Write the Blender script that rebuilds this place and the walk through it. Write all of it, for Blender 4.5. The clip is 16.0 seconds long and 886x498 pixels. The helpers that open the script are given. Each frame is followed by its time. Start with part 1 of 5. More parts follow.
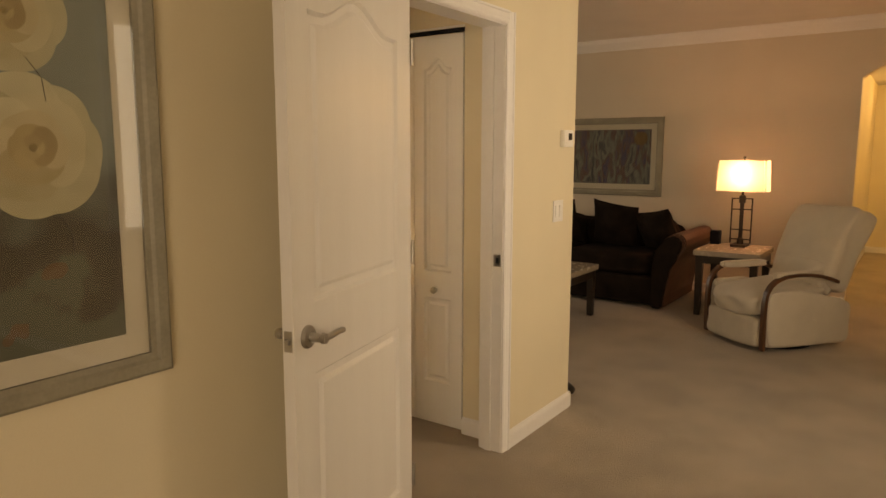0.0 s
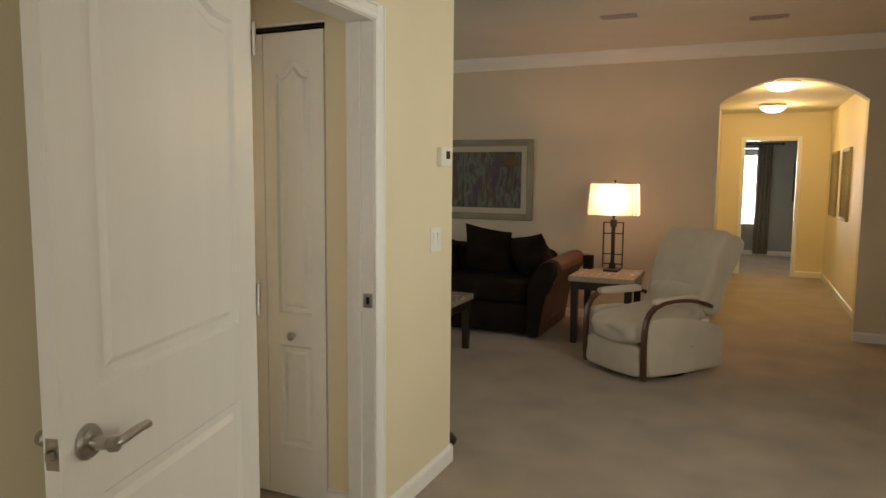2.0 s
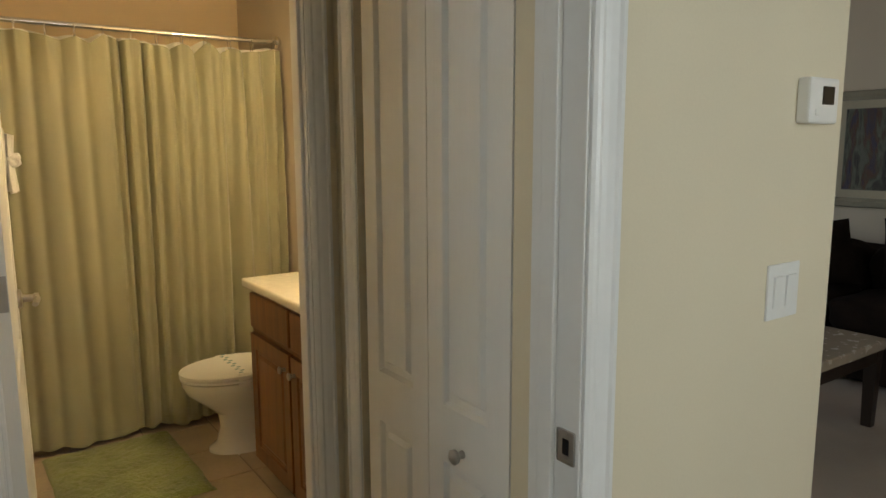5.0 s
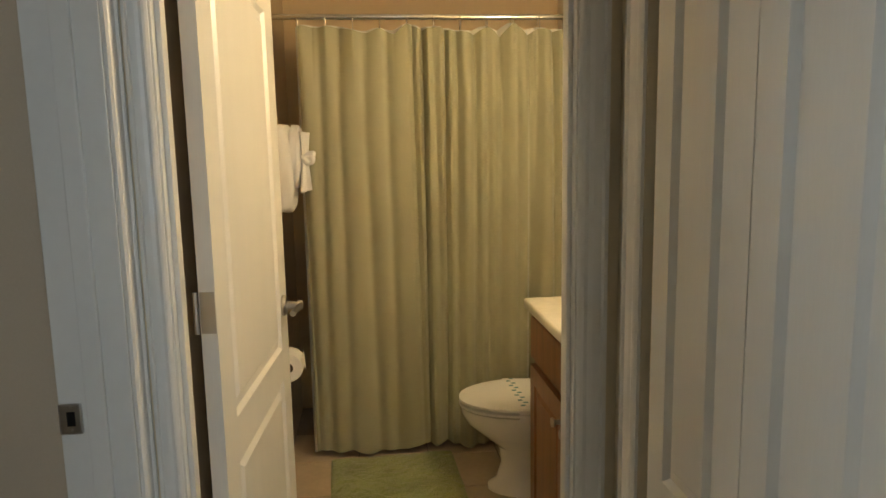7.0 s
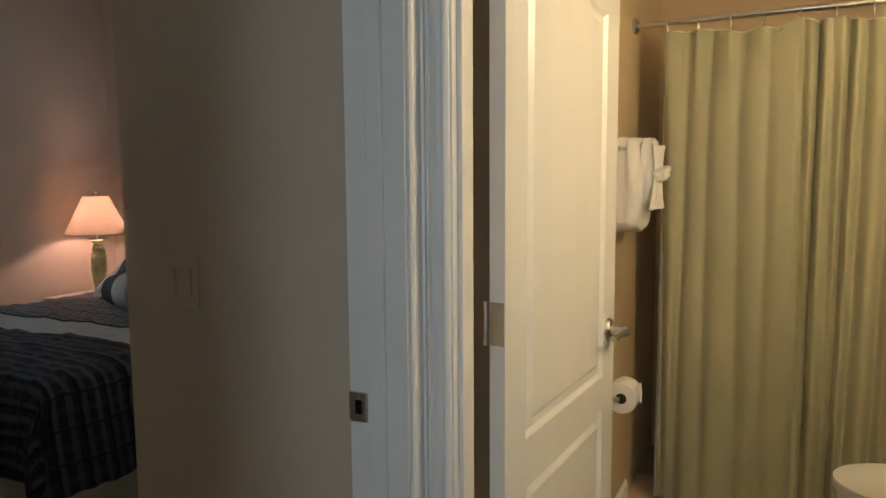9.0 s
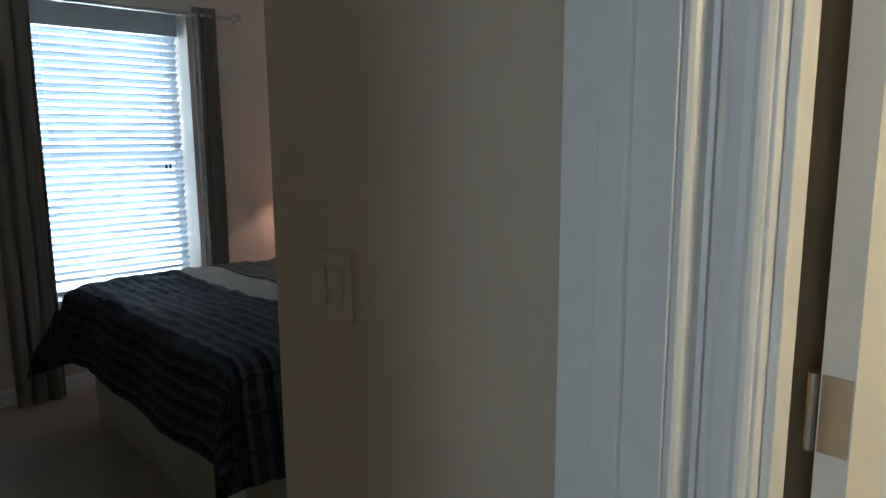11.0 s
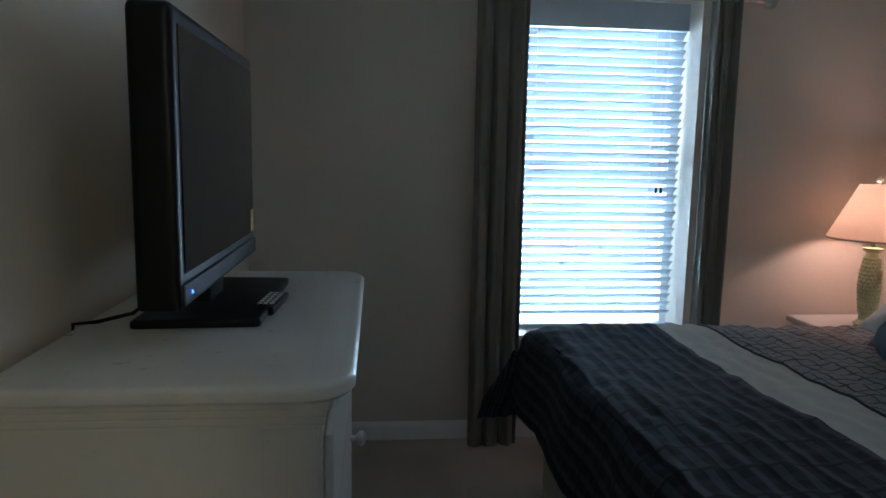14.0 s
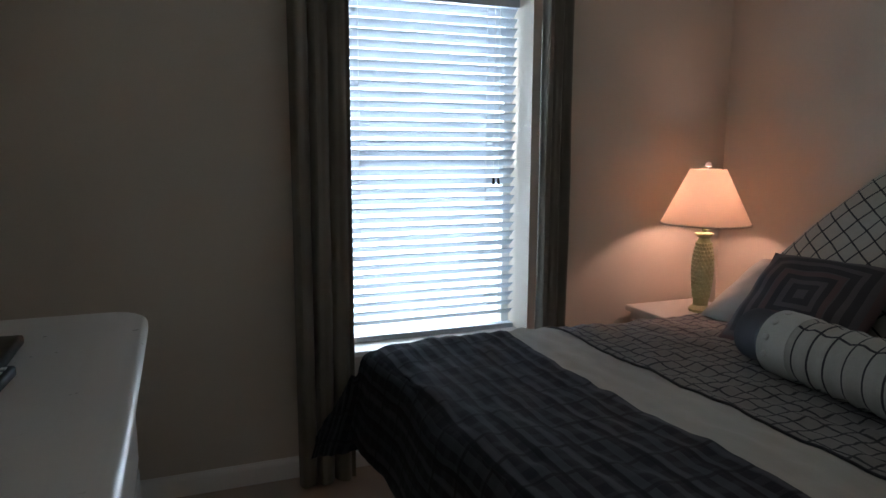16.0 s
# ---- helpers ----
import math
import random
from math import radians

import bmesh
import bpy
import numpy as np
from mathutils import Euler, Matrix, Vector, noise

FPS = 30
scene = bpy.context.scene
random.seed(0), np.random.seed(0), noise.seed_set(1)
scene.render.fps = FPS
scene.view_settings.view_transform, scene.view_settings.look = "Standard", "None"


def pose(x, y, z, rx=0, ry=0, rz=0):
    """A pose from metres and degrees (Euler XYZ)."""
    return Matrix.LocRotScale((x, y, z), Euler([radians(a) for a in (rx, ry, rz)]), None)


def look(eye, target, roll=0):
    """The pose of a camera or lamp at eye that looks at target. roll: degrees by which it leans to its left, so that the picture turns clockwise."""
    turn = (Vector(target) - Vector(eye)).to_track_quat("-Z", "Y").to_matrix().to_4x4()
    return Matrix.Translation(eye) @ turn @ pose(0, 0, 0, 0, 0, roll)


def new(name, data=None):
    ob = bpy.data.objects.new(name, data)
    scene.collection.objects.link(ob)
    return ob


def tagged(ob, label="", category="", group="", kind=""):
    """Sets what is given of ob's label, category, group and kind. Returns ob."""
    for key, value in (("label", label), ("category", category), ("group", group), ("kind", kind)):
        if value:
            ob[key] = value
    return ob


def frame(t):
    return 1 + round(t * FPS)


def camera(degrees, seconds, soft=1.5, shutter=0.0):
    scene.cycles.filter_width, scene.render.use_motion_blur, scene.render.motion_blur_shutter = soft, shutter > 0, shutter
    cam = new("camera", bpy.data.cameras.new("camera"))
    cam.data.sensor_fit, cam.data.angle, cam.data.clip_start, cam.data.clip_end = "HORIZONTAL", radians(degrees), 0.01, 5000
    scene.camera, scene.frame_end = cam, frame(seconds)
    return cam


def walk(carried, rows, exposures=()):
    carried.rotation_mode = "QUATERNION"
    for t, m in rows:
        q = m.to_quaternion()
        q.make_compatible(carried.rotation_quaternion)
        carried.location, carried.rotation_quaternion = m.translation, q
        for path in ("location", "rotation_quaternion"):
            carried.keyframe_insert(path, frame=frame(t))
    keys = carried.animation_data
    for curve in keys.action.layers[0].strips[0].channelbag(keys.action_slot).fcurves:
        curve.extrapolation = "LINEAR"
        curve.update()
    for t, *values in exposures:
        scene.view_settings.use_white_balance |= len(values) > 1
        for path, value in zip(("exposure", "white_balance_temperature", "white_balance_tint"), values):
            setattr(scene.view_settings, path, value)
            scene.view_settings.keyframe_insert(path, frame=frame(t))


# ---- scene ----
cam = camera(65.8, 16.0)

PATH = [
    (0, (-2.776, -1.6, 1.46), (-1.153, -0.464, 1.182), 0.1),
    (0.5, (-2.767, -1.515, 1.456), (-1.055, -0.52, 1.178), -0.0),
    (1, (-2.732, -1.457, 1.458), (-0.956, -0.583, 1.177), -0.1),
    (1.5, (-2.554, -1.389, 1.449), (-0.732, -0.603, 1.201), -0.2),
    (2, (-2.329, -1.315, 1.442), (-0.507, -0.516, 1.234), 0.5),
    (2.5, (-2.038, -1.193, 1.427), (-0.224, -0.379, 1.214), 1.2),
    (3, (-1.742, -1.087, 1.43), (0.032, -0.197, 1.183), 0.6),
    (3.2, (-1.618, -1.06, 1.42), (0.108, -0.082, 1.164), 0.0),
    (5.5, (-0.658, -0.658, 1.451), (0.269, 1.089, 1.154), -0.6),
    (6, (-0.572, -0.566, 1.433), (0.134, 1.283, 1.144), -1.2),
    (6.5, (-0.478, -0.387, 1.435), (-0.018, 1.538, 1.144), -0.3),
    (7, (-0.391, -0.242, 1.429), (-0.181, 1.726, 1.141), -1.1),
    (7.5, (-0.267, -0.126, 1.43), (-0.302, 1.856, 1.168), 0.2),
    (8, (-0.22, -0.078, 1.42), (-0.53, 1.882, 1.173), -0.1),
    (8.5, (-0.237, -0.07, 1.408), (-0.842, 1.822, 1.174), -0.2),
    (8.7, (-0.211, -0.07, 1.392), (-0.95, 1.775, 1.176), -0.3),
    (10.8, (-0.498, 0.361, 1.394), (-1.834, 1.816, 1.076), -0.5),
    (11, (-0.52, 0.419, 1.401), (-1.947, 1.782, 1.078), -0.4),
    (11.5, (-0.574, 0.473, 1.41), (-2.198, 1.59, 1.072), -0.1),
    (12, (-0.754, 0.592, 1.388), (-2.562, 1.381, 1.06), -0.3),
    (12.5, (-0.953, 0.639, 1.396), (-2.854, 1.173, 1.083), 0.2),
    (13, (-1.104, 0.674, 1.391), (-3.043, 1.057, 1.083), 0.6),
    (13.5, (-1.308, 0.707, 1.396), (-3.27, 0.974, 1.115), 1.0),
    (14, (-1.429, 0.713, 1.387), (-3.4, 0.913, 1.116), 1.1),
    (14.5, (-1.552, 0.691, 1.391), (-3.519, 0.919, 1.109), 1.0),
    (15, (-1.65, 0.681, 1.402), (-3.582, 1.113, 1.116), -0.0),
    (15.5, (-1.731, 0.699, 1.402), (-3.623, 1.277, 1.113), 0.4),
    (16, (-1.871, 0.754, 1.39), (-3.715, 1.468, 1.094), 0.2),
]
EXPOSURES = [(0, 0.38, 14200, 26), (1.5, 0.40, 9700, 15), (3.2, 0.33, 6900, 9), (5.5, 0.14, 6600, 7), (8.5, 0.12, 6050, 9), (11, 0.14, 5400, 4), (11.5, 0.0, 5200, 3), (12.5, 0.30, 4900, 0), (14.5, 0.05, 5100, 2), (16, -0.05, 5850, 9)]
walk(cam, [(t, look(eye, target, roll)) for t, eye, target, roll in PATH], EXPOSURES)

# ---- world and lights ----
SUN_EL, SUN_ROT = radians(40), radians(200)
world = bpy.data.worlds.new("world")
scene.world = world
world.use_nodes = True
wn = world.node_tree
sky = wn.nodes.new("ShaderNodeTexSky")
sky.sky_type, sky.sun_disc, sky.sun_elevation, sky.sun_rotation = "NISHITA", False, SUN_EL, SUN_ROT
wn.nodes["Background"].inputs["Strength"].default_value = 0.1
wn.links.new(sky.outputs[0], wn.nodes["Background"].inputs[0])


def lamp(name, kind, m, power, colour, size=0.1, size_y=None):
    d = bpy.data.lights.new(name, kind)
    d.energy, d.color = power, colour
    if kind == "AREA":
        d.shape, d.size, d.size_y = "RECTANGLE", size, size_y or size
    elif kind == "SUN":
        d.angle = size
    else:
        d.shadow_soft_size = size
    ob = new(name, d)
    ob.matrix_world = m
    return ob


lamp("sun", "SUN", look((0, 0, 20), (6, 12, 4)), 3.0, (1, 0.95, 0.88), radians(0.5))
DAY = (0.86, 0.93, 1.0)
WARM = (1.0, 0.72, 0.42)
lamp("bedroom_window_daylight", "AREA", pose(-4.93, 1.78, 1.30, 90, 0, -90), 53, DAY, 0.72, 1.55)
# fill for the dark entry wall, set in an invented west opening
lamp("dining_west_fill", "AREA", pose(-5.14, -2.9, 1.4, 90, 0, -90), 38, DAY, 1.95, 1.55)
# fill that brightens the living room from an invented, unseen north opening
lamp("living_north_fill", "AREA", pose(2.7, 4.0, 1.1, 90, 0, 180), 11, DAY, 2.7, 2.1)
lamp("living_south_daylight", "AREA", pose(0.68, -2.74, 1.62, 90, 0, 0), 16, DAY, 0.92, 1.3)
lamp("far_window_daylight", "AREA", pose(12.38, -1.4, 1.35, 90, 0, 90), 110, DAY, 0.9, 1.4)
lamp("table_lamp_bulb", "POINT", pose(4.03, -0.23, 1.27), 9, (1.0, 0.60, 0.42), 0.04)
lamp("bedside_lamp_bulb", "POINT", pose(-4.38, 3.03, 1.16), 7, (1.0, 0.54, 0.39), 0.04)
lamp("hall_bulb_near", "POINT", pose(5.9, -1.68, 2.25), 12, (1.0, 0.75, 0.38), 0.1)
lamp("hall_bulb_far", "POINT", pose(7.9, -1.68, 2.25), 12, (1.0, 0.75, 0.38), 0.1)
lamp("vanity_bulb", "POINT", pose(0.48, 1.42, 1.98), 28, (1.0, 0.77, 0.46), 0.08)

# ---- materials ----
def shader(name):
    m = bpy.data.materials.new(name)
    m.use_nodes = True
    return m, m.node_tree, m.node_tree.nodes["Principled BSDF"]


def node(tree, kind, **sets):
    n = tree.nodes.new("ShaderNode" + kind)
    for key, value in sets.items():
        n.inputs[key].default_value = value
    return n


def math_node(tree, op, a, b=None):
    n = tree.nodes.new("ShaderNodeMath")
    n.operation = op
    for i, v in enumerate((a, b)):
        if v is None:
            continue
        if isinstance(v, (int, float)):
            n.inputs[i].default_value = v
        else:
            tree.links.new(v, n.inputs[i])
    return n.outputs[0]


def mix_node(tree, fac, a, b):
    n = tree.nodes.new("ShaderNodeMix")
    n.data_type = "RGBA"
    for sock, v in ((n.inputs[0], fac), (n.inputs[6], a), (n.inputs[7], b)):
        if isinstance(v, (int, float)):
            sock.default_value = v
        elif isinstance(v, tuple):
            sock.default_value = (*v, 1)
        else:
            tree.links.new(v, sock)
    return n.outputs[2]


def coords(tree):
    return tree.nodes.new("ShaderNodeTexCoord").outputs["Object"]


def noise_out(tree, scale, detail=3, stretch=None, rough=0.5):
    n = node(tree, "TexNoise", Scale=scale, Detail=detail, Roughness=rough)
    src = coords(tree)
    if stretch:
        mp = tree.nodes.new("ShaderNodeMapping")
        mp.inputs["Scale"].default_value = stretch
        tree.links.new(src, mp.inputs[0])
        src = mp.outputs[0]
    tree.links.new(src, n.inputs["Vector"])
    return n.outputs["Fac"]


def bump(tree, bsdf, height, strength, distance):
    b = node(tree, "Bump", Strength=strength, Distance=distance)
    tree.links.new(height, b.inputs["Height"])
    tree.links.new(b.outputs[0], bsdf.inputs["Normal"])


def surface(name, colour, rough=0.6, metal=0.0, vary=0.08, big=2.0, small=60.0, relief=0.15, depth=0.002, stretch=None, tint=None, sheen=0.0, coat=0.0):
    """Colour varied at two scales with fine relief."""
    m, tree, b = shader(name)
    dark = tint or tuple(c * (1 - 2.2 * vary) for c in colour)
    light = tuple(min(1, c * (1 + vary)) for c in colour)
    broad, fine = noise_out(tree, big, 2, stretch), noise_out(tree, small, 4, stretch)
    mixed = math_node(tree, "ADD", math_node(tree, "MULTIPLY", broad, 0.6), math_node(tree, "MULTIPLY", fine, 0.4))
    ramp = math_node(tree, "MULTIPLY", math_node(tree, "SUBTRACT", mixed, 0.3), 2.5)
    tree.links.new(mix_node(tree, ramp, dark, light), b.inputs["Base Color"])
    tree.links.new(math_node(tree, "ADD", math_node(tree, "MULTIPLY", fine, 0.15), rough - 0.07), b.inputs["Roughness"])
    b.inputs["Metallic"].default_value = metal
    b.inputs["Sheen Weight"].default_value = sheen
    b.inputs["Coat Weight"].default_value = coat
    if relief:
        bump(tree, b, fine, relief, depth)
    return m


WALL = surface("cream_wall_paint", (0.74, 0.655, 0.48), 0.6, vary=0.025, small=180, relief=0.25, depth=0.001)
WALL_BED = surface("greige_wall_paint", (0.60, 0.535, 0.45), 0.6, vary=0.025, small=180, relief=0.25, depth=0.001)
# the bedroom greige with the warm lamplight on that wall mixed into its colour
GREIGE_WARM = surface("warm_lit_greige_paint", (0.55, 0.46, 0.345), 0.6, vary=0.025, small=180, relief=0.25, depth=0.001)
WALL_LIVING = surface("beige_wall_paint", (0.66, 0.58, 0.47), 0.6, vary=0.025, small=180, relief=0.25, depth=0.001)
CEIL = surface("ceiling_paint", (0.72, 0.69, 0.63), 0.8, vary=0.03, small=90, relief=0.5, depth=0.003)
TRIM = surface("white_trim_paint", (0.8, 0.79, 0.76), 0.35, vary=0.02, small=40, relief=0.05, depth=0.001)
DOOR = surface("white_door_paint", (0.78, 0.77, 0.73), 0.32, vary=0.02, small=50, relief=0.12, depth=0.001, stretch=(6, 6, 0.5))
CARPET = surface("beige_carpet", (0.40, 0.32, 0.24), 0.95, vary=0.15, big=2.6, small=170, relief=1.0, depth=0.012, sheen=0.3)
TILE = surface("tan_floor_tile", (0.50, 0.40, 0.28), 0.4, vary=0.08, big=5, small=40, relief=0.1)
GROUT = surface("floor_grout", (0.36, 0.30, 0.22), 0.9, vary=0.08)
NICKEL = surface("brushed_nickel", (0.46, 0.44, 0.41), 0.3, 1.0, vary=0.05, small=150, relief=0.05, stretch=(1, 1, 8))
CHROME = surface("chrome", (0.7, 0.69, 0.67), 0.12, 1.0, vary=0.02, relief=0)
DARKMETAL = surface("bronze_iron", (0.06, 0.045, 0.035), 0.45, 0.7, vary=0.15, small=80)
BLACK = surface("black_plastic", (0.004, 0.004, 0.005), 0.42, vary=0.1, relief=0.03)
BLACK.node_tree.nodes["Principled BSDF"].inputs["Specular IOR Level"].default_value = 0.2
SCREEN = surface("tv_glass", (0.006, 0.007, 0.008), 0.08, vary=0.05, relief=0)
PLASTIC = surface("white_plastic", (0.78, 0.77, 0.73), 0.35, vary=0.02, relief=0.03)
CERAMIC = surface("glazed_white_ceramic", (0.82, 0.80, 0.74), 0.1, vary=0.01, relief=0, coat=0.4)
COUNTER = surface("cultured_marble", (0.80, 0.75, 0.62), 0.22, vary=0.03, big=6, small=30, relief=0)
OAK = surface("stained_maple", (0.24, 0.105, 0.04), 0.38, vary=0.2, big=3, small=22, relief=0.08, stretch=(9, 9, 0.8))
DARKWOOD = surface("espresso_wood", (0.028, 0.018, 0.013), 0.35, vary=0.2, small=25, relief=0.06, stretch=(8, 8, 1))
ARMWOOD = surface("walnut_arm_wood", (0.10, 0.042, 0.02), 0.3, vary=0.2, small=25, relief=0.05)
STONETOP = surface("faux_marble_top", (0.36, 0.31, 0.25), 0.25, vary=0.035, big=6, small=25, relief=0.02)
SOFA = surface("brown_chenille", (0.017, 0.0105, 0.0075), 0.9, vary=0.3, big=6, small=140, relief=0.5)
SOFALEATHER = surface("brown_sofa_leather", (0.085, 0.036, 0.02), 0.5, vary=0.22, big=7, small=70, relief=0.25)
SOFA.node_tree.nodes["Principled BSDF"].inputs["Specular IOR Level"].default_value = 0.12
RECLINER = surface("cream_upholstery", (0.56, 0.50, 0.41), 0.85, vary=0.06, big=5, small=160, relief=0.4, sheen=0.2)
CURTAIN = surface("taupe_curtain_cloth", (0.19, 0.17, 0.135), 0.85, vary=0.1, big=3, small=220, relief=0.3, sheen=0.2)
SHOWER = surface("sage_shower_cloth", (0.33, 0.315, 0.20), 0.6, vary=0.05, big=3, small=300, relief=0.25, sheen=0.2)
LINER = surface("white_liner", (0.72, 0.70, 0.62), 0.5, vary=0.03, relief=0.05)
TOWEL = surface("white_terry", (0.80, 0.78, 0.74), 0.95, vary=0.05, small=260, relief=0.9, depth=0.006, sheen=0.4)
MAT = surface("green_bath_mat_pile", (0.30, 0.34, 0.10), 0.95, vary=0.22, big=6, small=120, relief=1.0, depth=0.012, sheen=0.4)
SKIRT = surface("cream_bed_skirt", (0.52, 0.49, 0.38), 0.85, vary=0.06, small=200, relief=0.2)
CREAM = surface("cream_cotton", (0.42, 0.40, 0.35), 0.8, vary=0.05, big=4, small=160, relief=0.35, depth=0.004, stretch=(1, 6, 1))
LIGHTCREAM = surface("pale_cream_cotton", (0.42, 0.41, 0.355), 0.8, vary=0.05, small=160, relief=0.3)
IVORY = surface("ivory_plastic", (0.55, 0.465, 0.355), 0.4, vary=0.02, relief=0.03)
DRESSER = surface("white_lacquer", (0.60, 0.585, 0.555), 0.3, vary=0.025, small=30, relief=0.05)
PAPER = surface("tissue_paper", (0.82, 0.80, 0.76), 0.9, vary=0.03, small=120, relief=0.2)
GREENLAMP = surface("sage_lamp_glaze", (0.46, 0.49, 0.27), 0.3, vary=0.12, big=8, small=60, relief=0.05, coat=0.3)
SILVER = surface("champagne_frame", (0.30, 0.275, 0.21), 0.5, 0.15, vary=0.12, big=5, small=90, relief=0.2)
MATBOARD = surface("mat_board", (0.72, 0.66, 0.52), 0.85, vary=0.02, relief=0.05)
STICKER = surface("yellow_sticker", (0.75, 0.62, 0.12), 0.5, vary=0.05, relief=0)
SLAT = surface("white_blind_slat", (0.50, 0.55, 0.60), 0.45, vary=0.03, relief=0.03)
WHITEPRINT = surface("strip_print", (0.12, 0.30, 0.32), 0.6, vary=0.1, relief=0)


def glow(name, colour, strength):
    m, tree, b = shader(name)
    b.inputs["Base Color"].default_value = (*colour, 1)
    b.inputs["Emission Color"].default_value = (*colour, 1)
    b.inputs["Emission Strength"].default_value = strength
    return m


DOME = glow("lit_dome_glass", (1.0, 0.86, 0.55), 5.0)
LED = glow("blue_led", (0.05, 0.1, 1.0), 6.0)


def shade_cloth(name, colour):
    m, tree, b = shader(name)
    fine = noise_out(tree, 220, 3)
    d = node(tree, "BsdfDiffuse", Color=(*colour, 1))
    t = node(tree, "BsdfTranslucent", Color=(*colour, 1))
    mx = node(tree, "MixShader", Fac=0.6)
    bp = node(tree, "Bump", Strength=0.2, Distance=0.001)
    tree.links.new(fine, bp.inputs["Height"])
    tree.links.new(bp.outputs[0], d.inputs["Normal"])
    tree.links.new(d.outputs[0], mx.inputs[1])
    tree.links.new(t.outputs[0], mx.inputs[2])
    tree.links.new(mx.outputs[0], tree.nodes["Material Output"].inputs["Surface"])
    return m


SHADE = shade_cloth("ivory_lamp_shade", (0.88, 0.82, 0.70))
SHADE_PINK = shade_cloth("white_pleated_shade", (0.82, 0.72, 0.62))


def glass(name):
    m, tree, b = shader(name)
    g = node(tree, "BsdfGlossy", Roughness=0.02)
    t = node(tree, "BsdfTransparent")
    f = node(tree, "Fresnel", IOR=1.5)
    mx = tree.nodes.new("ShaderNodeMixShader")
    tree.links.new(f.outputs[0], mx.inputs[0])
    tree.links.new(t.outputs[0], mx.inputs[1])
    tree.links.new(g.outputs[0], mx.inputs[2])
    tree.links.new(mx.outputs[0], tree.nodes["Material Output"].inputs["Surface"])
    return m


GLASS = glass("picture_glass")


def band(tree, value, period, width, shift=0.0):
    """1 on lines of a width, repeated at a period."""
    f = math_node(tree, "FRACT", math_node(tree, "ADD", math_node(tree, "DIVIDE", value, period), shift + 100))
    return math_node(tree, "LESS_THAN", f, width / period)


def cloth_axes(tree):
    """The cloth's own lengths along its two ways, kept on its points."""
    at = tree.nodes.new("ShaderNodeAttribute")
    at.attribute_name = "weave"
    sep = tree.nodes.new("ShaderNodeSeparateXYZ")
    tree.links.new(at.outputs["Vector"], sep.inputs[0])
    return sep.outputs[0], sep.outputs[1]


def plaid():
    m, tree, b = shader("navy_grey_plaid")
    x, y = cloth_axes(tree)
    w = math_node(tree, "MULTIPLY", noise_out(tree, 9, 2), 0.006)
    x, y = math_node(tree, "ADD", x, w), math_node(tree, "ADD", y, w)
    base = mix_node(tree, noise_out(tree, 90, 3), (0.012, 0.013, 0.018), (0.024, 0.026, 0.033))
    grey, pale, black = (0.075, 0.078, 0.088), (0.10, 0.10, 0.11), (0.005, 0.005, 0.008)
    c = mix_node(tree, math_node(tree, "MULTIPLY", band(tree, y, 0.050, 0.022), 0.6), base, grey)
    c = mix_node(tree, math_node(tree, "MULTIPLY", band(tree, x, 0.060, 0.026), 0.25), c, grey)
    c = mix_node(tree, math_node(tree, "MULTIPLY", band(tree, y, 0.150, 0.012, 0.30), 0.45), c, pale)
    c = mix_node(tree, math_node(tree, "MULTIPLY", band(tree, y, 0.100, 0.014, 0.62), 0.75), c, black)
    c = mix_node(tree, math_node(tree, "MULTIPLY", band(tree, x, 0.12, 0.012, 0.4), 0.6), c, black)
    tree.links.new(c, b.inputs["Base Color"])
    b.inputs["Roughness"].default_value = 0.75
    b.inputs["Specular IOR Level"].default_value = 0.2
    bump(tree, b, noise_out(tree, 240, 3), 0.3, 0.002)
    return m


def lattice(name, period, line, ground, ink, axes=(0, 1), woven=False, warp=0.006):
    m, tree, b = shader(name)
    sep = tree.nodes.new("ShaderNodeSeparateXYZ")
    tree.links.new(coords(tree), sep.inputs[0])
    w = math_node(tree, "MULTIPLY", noise_out(tree, 16, 3), warp)
    if woven:
        p, q = cloth_axes(tree)
    else:
        p, q = sep.outputs[axes[0]], sep.outputs[axes[1]]
    a, c = math_node(tree, "ADD", p, w), math_node(tree, "SUBTRACT", q, w)
    lines = math_node(tree, "MAXIMUM", band(tree, a, period, line), band(tree, c, period, line))
    base = mix_node(tree, noise_out(tree, 60, 3), tuple(k * 0.82 for k in ground), ground)
    tree.links.new(mix_node(tree, lines, base, ink), b.inputs["Base Color"])
    b.inputs["Roughness"].default_value = 0.8
    inv = math_node(tree, "SUBTRACT", 1.0, lines)
    bump(tree, b, math_node(tree, "ADD", inv, math_node(tree, "MULTIPLY", noise_out(tree, 200, 3), 0.4)), 0.5, 0.004)
    return m


PLAID = plaid()
NAVY = surface("charcoal_cotton", (0.022, 0.022, 0.027), 0.8, vary=0.2, big=9, small=160, relief=0.35)
TUFT = lattice("tufted_lattice_cloth", 0.05, 0.007, (0.21, 0.20, 0.185), (0.022, 0.022, 0.026), woven=True, warp=0.030)
CHECK = lattice("cream_windowpane_check", 0.06, 0.006, (0.36, 0.34, 0.29), (0.025, 0.025, 0.03), axes=(0, 2))
CHECKB = lattice("cream_check_bolster", 0.058, 0.006, (0.38, 0.37, 0.32), (0.025, 0.025, 0.03), axes=(0, 1))


